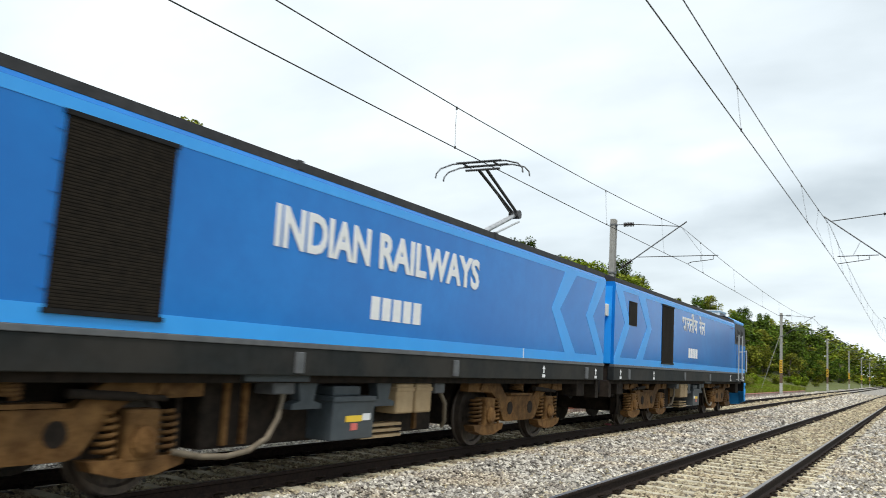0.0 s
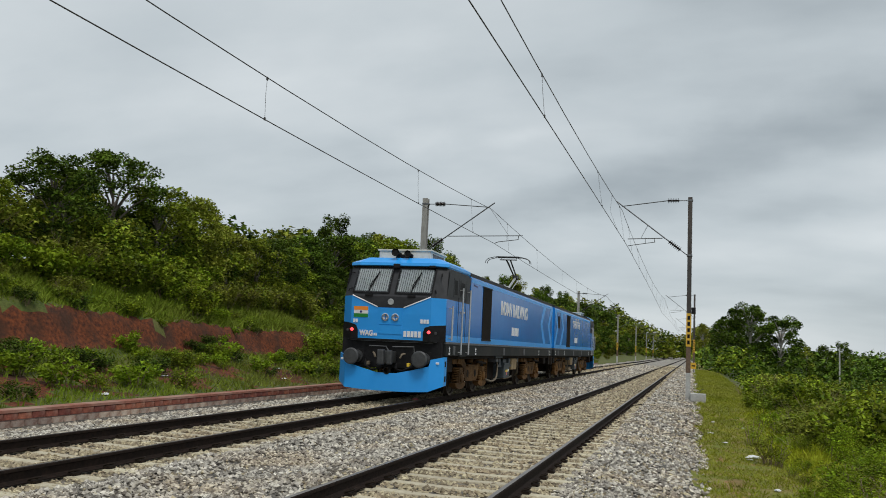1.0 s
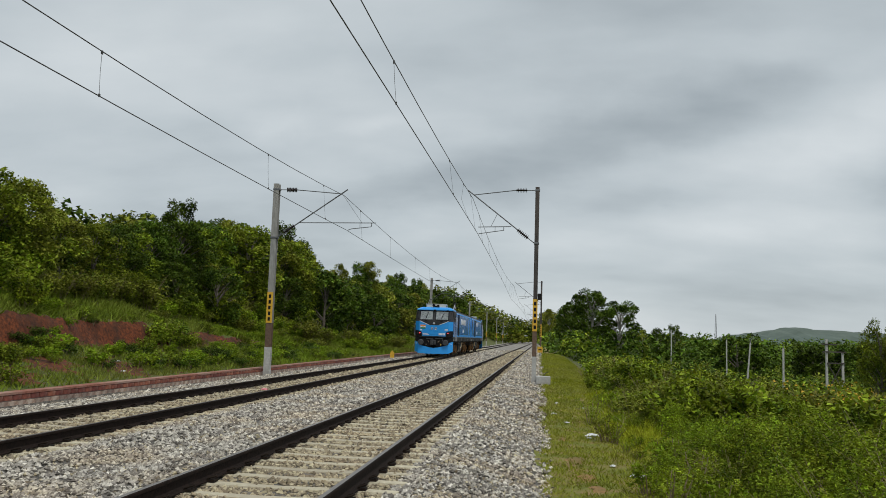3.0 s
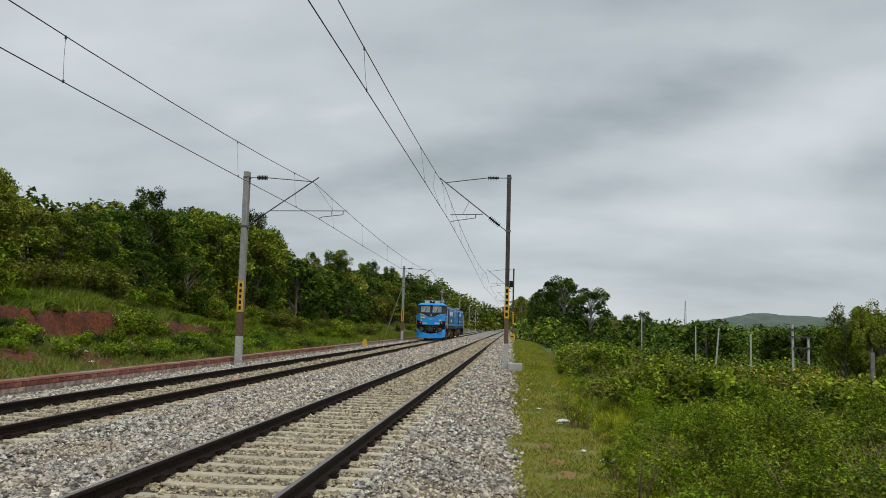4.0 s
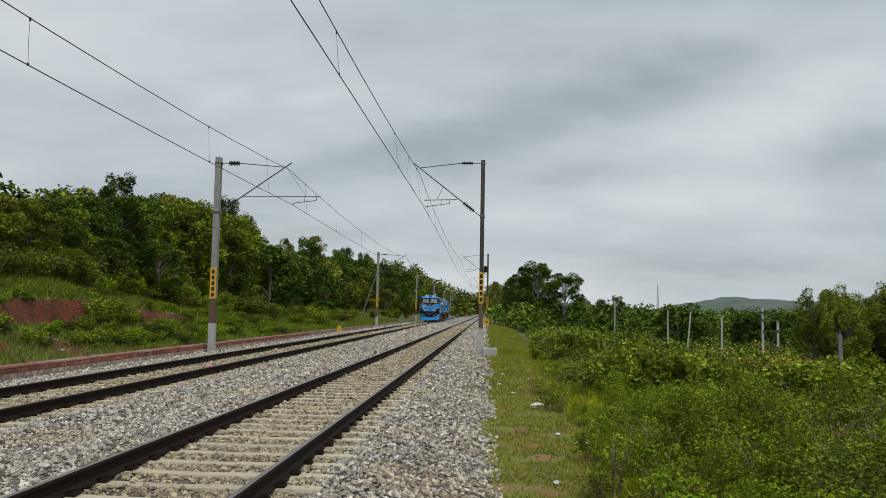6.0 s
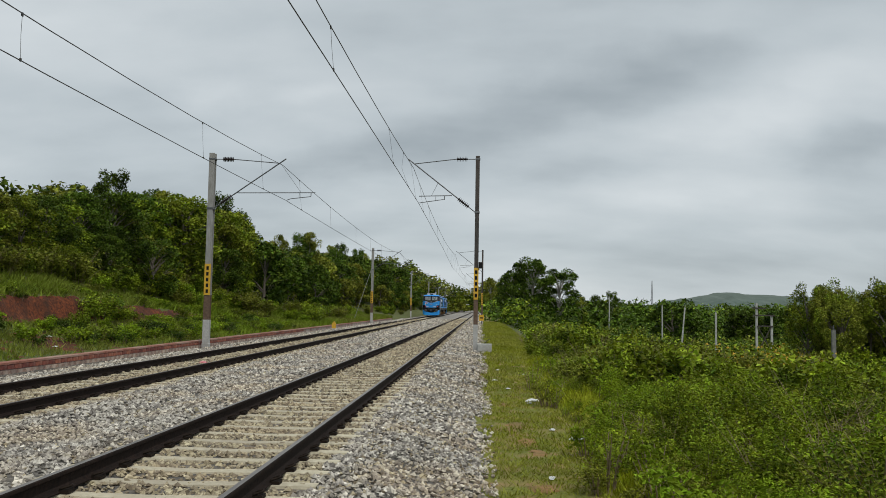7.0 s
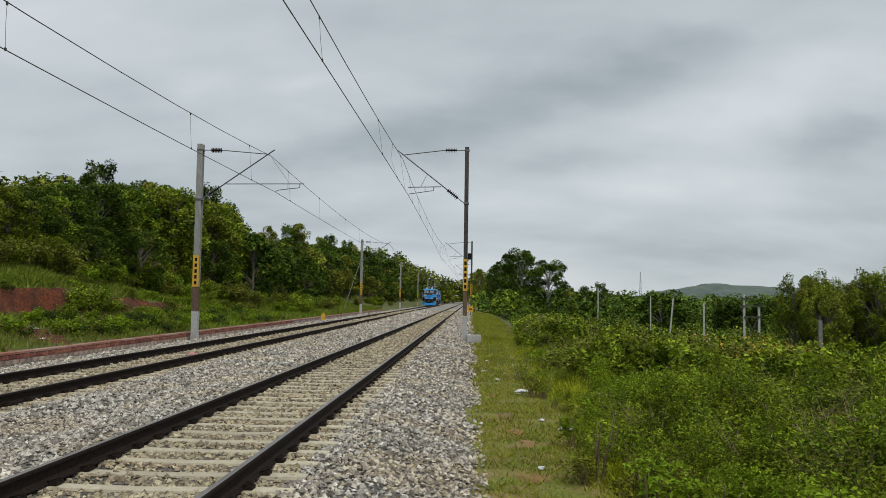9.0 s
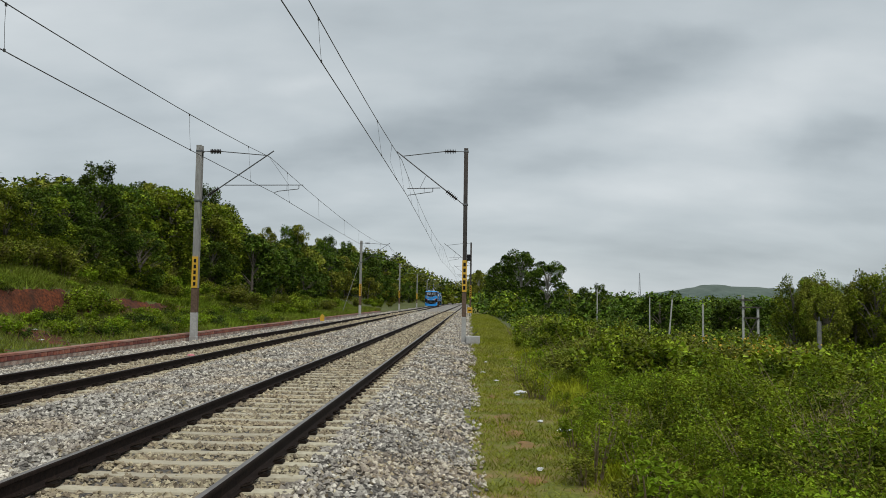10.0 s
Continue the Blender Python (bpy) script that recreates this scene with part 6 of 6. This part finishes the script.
part("brace", Mesh().tube([(-0.3, -0.1, 2.6), (0.6, -0.1, 0.9)], 0.04, 5), M_DARKSTEEL, hp)
part("brace", Mesh().tube([(0.65, -0.1, 2.6), (-0.25, -0.1, 0.9)], 0.04, 5), M_DARKSTEEL, hp)


# ---- trackside things ----
blk = thing("concrete_slab", "weathered grey concrete slab beside the mast foot", "concrete block", at=(0.38, 33.45, -0.25))
part("slab", Mesh().box(-0.29, 0.29, -0.2, 0.2, 0.0, 0.36, 0.02), M_GREYFOOT, blk)
part("loose_rod", Mesh().tube([(0.0, 0.0, 0.35), (0.1, 0.0, 0.49), (0.2, 0.05, 0.54)], 0.015, 5), M_DARKSTEEL, blk)
bx = thing("switch_box", "small dark box clamped to the mast", "box", at=(0.16, 33.45, 3.18))
part("case", Mesh().box(-0.07, 0.10, -0.1, 0.1, 0.0, 0.26, 0.01), M_DARKSTEEL, bx)
part("cover", Mesh().box(-0.06, 0.09, -0.115, -0.1, 0.02, 0.24), M_BLACK, bx)
sg = thing("marker_board", "orange marker board on a short post", "sign", at=(0.25, 84.0, -0.25))
part("stake", Mesh().box(-0.03, 0.03, -0.03, 0.03, 0, 1.4), M_DARKSTEEL, sg)
part("board", Mesh().box(-0.26, 0.26, -0.06, -0.035, 0.55, 1.15, 0.005), M_YELLOW, sg, "orange board")
part("board_bar", Mesh().box(-0.16, 0.16, -0.066, -0.058, 0.78, 0.90), M_BLACK, sg)
mk = thing("kilometre_marker", "small orange marker stone on the kerb", "marker", at=(kerb_x(63) + 0.5, 63, -0.25))
part("stone", Mesh().prism([(-0.16, 0), (0.16, 0), (0.16, 0.42), (0.0, 0.62), (-0.16, 0.42)], "y", -0.06, 0.06), M_YELLOW, mk)
part("stone_base", Mesh().box(-0.2, 0.2, -0.1, 0.1, -0.1, 0.06, 0.01), M_GREYFOOT, mk)
stay = thing("mast_stay", "thin steel guy stay beside the mast", "guy wire", at=(-11.6, 87.5, -0.1))
part("guy_wire", Mesh().tube([(0, 0, 6.2), (-1.6, -2.6, 0)], 0.02, 5), M_GALV, stay)
part("anchor", Mesh().box(-1.8, -1.4, -2.8, -2.4, -0.2, 0.15, 0.02), M_GREYFOOT, stay)
cable = thing("loose_cable", "dark cable lying across the ballast shoulder", "cable", at=(0, 0, 0))
part("cable", Mesh().tube([(-1.72, 28.6, -0.17), (-1.2, 28.9, -0.17), (-0.7, 29.6, -0.2), (-0.35, 29.5, -0.24), (0.0, 30.6, -0.38)], 0.02, 6), M_BLACK, cable)
part("cable_end", Mesh().tube([(0.0, 30.6, -0.38), (0.05, 31.4, -0.42)], 0.026, 6), M_DARKSTEEL, cable)


def crumple(x, y, size, mat, label, seed, z=None):
    g = np.random.default_rng(seed)
    bm = bmesh.new()
    bmesh.ops.create_icosphere(bm, subdivisions=2, radius=size)
    for v in bm.verts:
        v.co *= float(g.uniform(0.55, 1.25))
        v.co.z = max(-0.1 * size, v.co.z * 0.45)
        v.co.x *= 1.5
    me = bpy.data.meshes.new("litter")
    bm.to_mesh(me)
    bm.free()
    me.materials.append(mat)
    ob = new("litter", me)
    ob.matrix_basis = pose(x, y, (float(ground_z(x, y)) if z is None else z) + 0.02, 0, 0, seed * 37)
    return tagged(ob, label, "litter", "scraps of litter in the grass")


def soil_patch(x, y, rx, ry, seed):
    g = np.random.default_rng(seed)
    m = Mesh()
    n = 22
    rings = [[(x, y)]] + [[(x + rx * f * (1 + 0.35 * wav[k]) * math.cos(2 * math.pi * k / n), y + ry * f * (1 + 0.35 * wav[k]) * math.sin(2 * math.pi * k / n)) for k in range(n)] for f, wav in ((0.55, g.normal(0, 0.4, n)), (1.0, g.normal(0, 0.7, n)))]
    pts = [q for r in rings for q in r]
    z = [float(ground_z(a, b)) + h for (a, b), h in zip(pts, [0.022] + [0.020] * n + [-0.012] * n)]
    v = [(a, b, c) for (a, b), c in zip(pts, z)]
    m.add(v, [(0, 1 + k, 1 + (k + 1) % n) for k in range(n)] + [(1 + k, 1 + n + k, 1 + n + (k + 1) % n, 1 + (k + 1) % n) for k in range(n)], 0, True)
    tagged(part("soil_patch", m, M_SOIL), "trodden bare brown soil in the grass", "soil", "bare patches in the grass", "stuff")


for i, (x, y, rx, ry) in enumerate(((0.90, 14.6, 0.22, 0.55), (0.97, 13.0, 0.20, 0.40), (1.08, 12.1, 0.16, 0.35), (0.75, 17.6, 0.12, 0.4), (0.95, 9.6, 0.2, 0.25))):
    soil_patch(x, y, rx, ry, 50 + i)
M_PINK = surface("pink_wrapper", (0.6, 0.18, 0.2), (0.7, 0.26, 0.28), 9, 0.5)
for i, (x, y, s) in enumerate(((1.385, 18.28, 0.11), (1.44, 14.0, 0.05), (1.75, 13.4, 0.10), (1.86, 13.5, 0.06), (1.3, 17.9, 0.05), (0.62, 22.2, 0.07), (1.1, 10.1, 0.05), (0.75, 25.3, 0.06), (0.9, 20.2, 0.05), (1.5, 24.0, 0.05))):
    crumple(x, y, s, M_LITTER, "crumpled white plastic scrap on the grass", i + 1)
for i, (d, y) in enumerate(((1.0, 9.3), (1.6, 11.0), (2.0, 19.0), (1.3, 24.5), (2.6, 26.5), (0.8, 15.2))):
    crumple(kerb_x(y) - d, y, 0.08, M_LITTER, "crumpled white plastic scrap on the bank", 20 + i)
crumple(far_x(23) + 0.1, 23.2, 0.10, M_PINK, "crumpled pink wrapper between the rails", 33, -0.16)


# ---- kerb wall of bricks ----
kerb = thing("kerb_wall", "low red-painted brick kerb wall with worn coping", "kerb", kind="structure")
core = Mesh()
cop = Mesh()
for y0, y1 in ((4, 20), (20, 40), (40, 60), (60, 90), (90, 112)):
    for m, a, b, z0, z1 in ((core, -0.27, -0.02, -0.45, -0.045), (cop, -0.30, 0.015, -0.045, 0.005)):
        v = [(kerb_x(y) + dx, y, z) for y in (y0, y1) for dx in (a, b) for z in (z0, z1)]
        m.add(v, [(0, 2, 3, 1), (4, 5, 7, 6), (0, 1, 5, 4), (2, 6, 7, 3), (1, 3, 7, 5), (0, 4, 6, 2)])
part("mortar_core", core, M_MORTAR, kerb)
part("coping", cop, M_COPING, kerb, "worn pale red coping")


def brick_mesh(L, H, seed, mat):
    g = np.random.default_rng(seed)
    m = Mesh()
    b = 0.012
    j = g.uniform(-0.006, 0.006, 12)
    v = [(0, 0, 0), (0, L, 0), (0, L, H), (0, 0, H), (0.03 + j[0], b + j[1], b), (0.03 + j[2], L - b, b + j[3]), (0.03 + j[4], L - b + j[5], H - b), (0.03 + j[6], b, H - b + j[7])]
    m.add(v, [(4, 5, 6, 7), (0, 1, 5, 4), (1, 2, 6, 5), (2, 3, 7, 6), (3, 0, 4, 7)])
    return m.data("brick", mat)


BRICKS = [brick_mesh(0.31, 0.125, k, M_BRICK_PALE if k < 5 else M_BRICK) for k in range(10)]
for row in range(2):
    for i in range(148):
        y = 6.0 + i * 0.325 + row * 0.16
        b = new("brick", BRICKS[(i * 7 + row * 3 + i // 5) % 5 + 5 * row])
        b.parent = kerb
        b.matrix_basis = pose(kerb_x(y) - 0.022, y, -0.31 + row * 0.135, 0, 0, 0.4)


# ---- sleepers, clips, stones ----
def sleeper_mesh():
    m = Mesh()
    xs = [-1.375, -1.0, -0.6, 0.0, 0.6, 1.0, 1.375]
    hz = [-0.182, -0.178, -0.186, -0.196, -0.186, -0.178, -0.182]
    for a in range(6):
        v = [(x, s * w, z) for x, zt in ((xs[a], hz[a]), (xs[a + 1], hz[a + 1])) for s, w, z in ((-1, 0.13, zt - 0.12), (-1, 0.085, zt), (1, 0.085, zt), (1, 0.13, zt - 0.12))]
        m.add(v, [(0, 4, 5, 1), (1, 5, 6, 2), (2, 6, 7, 3)])
    for x, zt, f in ((xs[0], hz[0], (0, 1, 2, 3)), (xs[-1], hz[-1], (3, 2, 1, 0))):
        m.add([(x, -0.13, zt - 0.12), (x, -0.085, zt), (x, 0.085, zt), (x, 0.13, zt - 0.12)], [f])
    return m.data("sleeper", M_SLEEPER)


SLEEPER = sleeper_mesh()
for trk, line, tilt in ((TRACK_NEAR, lambda y: NEAR_X, 0.0), (TRACK_FAR, far_x, 0.487)):
    for i in range(256):
        y = -9.3 + i * 0.6
        s = new("sleeper", SLEEPER)
        s.parent = trk
        s.matrix_basis = pose(line(y), y, 0.0, 0, 0, tilt + random.uniform(-0.5, 0.5))
    clips = Mesh()
    for i in range(126):
        y = -9.3 + i * 0.6
        for r in (-0.8725, 0.8725):
            for sd in (-1, 1):
                x = line(y) + r
                clips.box(x + sd * 0.055, x + sd * 0.15, y - 0.06, y + 0.06, -0.176, -0.145)
                clips.tube([(x + sd * 0.06, y - 0.05, -0.14), (x + sd * 0.13, y - 0.05, -0.115), (x + sd * 0.15, y, -0.11), (x + sd * 0.13, y + 0.05, -0.115), (x + sd * 0.06, y + 0.05, -0.14)], 0.012, 5, cap=False)
    tagged(part("rail_clips", clips, M_CLIP, trk), kind="stuff")


def stones():
    g = np.random.default_rng(29)
    base = np.array([(1, 0, 0), (-1, 0, 0), (0, 1, 0), (0, -1, 0), (0, 0, 1), (0, 0, -1)], float)
    tri = np.array([(0, 2, 4), (2, 1, 4), (1, 3, 4), (3, 0, 4), (2, 0, 5), (1, 2, 5), (3, 1, 5), (0, 3, 5)])
    X, Y, R = [], [], []
    for y0, y1, dens, r in ((-8.0, 3.0, 110, 0.046), (3.0, 7.0, 430, 0.030), (7.0, 12.0, 430, 0.031), (12.0, 20.0, 250, 0.039), (20.0, 32.0, 120, 0.050), (32.0, 52.0, 60, 0.062), (52.0, 80.0, 24, 0.09), (80.0, 120.0, 9, 0.13)):
        n = int(12.0 * (y1 - y0) * dens)
        X.append(g.uniform(-11.6, 0.45, n))
        Y.append(g.uniform(y0, y1, n))
        R.append(r * g.uniform(0.6, 1.35, n))
    x, y, r = np.concatenate(X), np.concatenate(Y), np.concatenate(R)
    keep = (x > kerb_x(y) + 0.08) & (x < 0.30 + 0.22 * wob(x * 0, y, 1.1, 1.0) + g.normal(0, 0.13, len(x)))
    tan = np.zeros(len(x), bool)
    for cx in (np.full(len(x), NEAR_X), far_x(y)):
        for s in (-1, 1):
            keep &= np.abs(x - cx - s * 0.8725) > 0.085
        ph = (y - 0.3) / 0.6
        on = (np.abs(ph - np.round(ph)) * 0.6 < 0.095) & (np.abs(x - cx) < 1.40)
        keep &= ~on | (g.uniform(0, 1, len(x)) < np.where(np.abs(x - cx) < 0.8, 0.05, np.where((x > cx) & (cx < -5), 1.0, 0.10)))
        tan |= np.abs(x - cx) < 1.25
    tan |= (g.uniform(0, 1, len(x)) < np.where(x > -1.2, 0.22, 0.08))
    x, y, r, tan = x[keep], y[keep], r[keep], tan[keep]
    n = len(x)
    z = ground_z(x, y) + np.where(tan, r * 0.25, r * 0.42) + wob(x, y, 3.0, 0.012)
    P = base[None] * g.uniform(0.65, 1.25, (n, 6, 1)) + g.normal(0, 0.16, (n, 6, 3))
    P[:, :, 2] *= 0.75
    a = g.uniform(0, 2 * math.pi, n)
    c, s = np.cos(a)[:, None], np.sin(a)[:, None]
    tilt = g.normal(0, 0.5, n)[:, None]
    px, py, pz = P[..., 0], P[..., 1], P[..., 2]
    py, pz = py * np.cos(tilt) - pz * np.sin(tilt), py * np.sin(tilt) + pz * np.cos(tilt)
    V = np.stack([(px * c - py * s) * r[:, None] + x[:, None], (px * s + py * c) * r[:, None] + y[:, None], pz * r[:, None] + z[:, None]], -1).reshape(-1, 3)
    F = (np.arange(n)[:, None, None] * 6 + tri[None]).reshape(-1, 3)
    me = tri_mesh("ballast", V, F, [M_STONE, M_STONE_TAN], np.repeat(tan.astype(int), 8))
    tagged(new("ballast", me), "crushed grey granite ballast around the tracks", "ballast", kind="stuff")


stones()


motions()
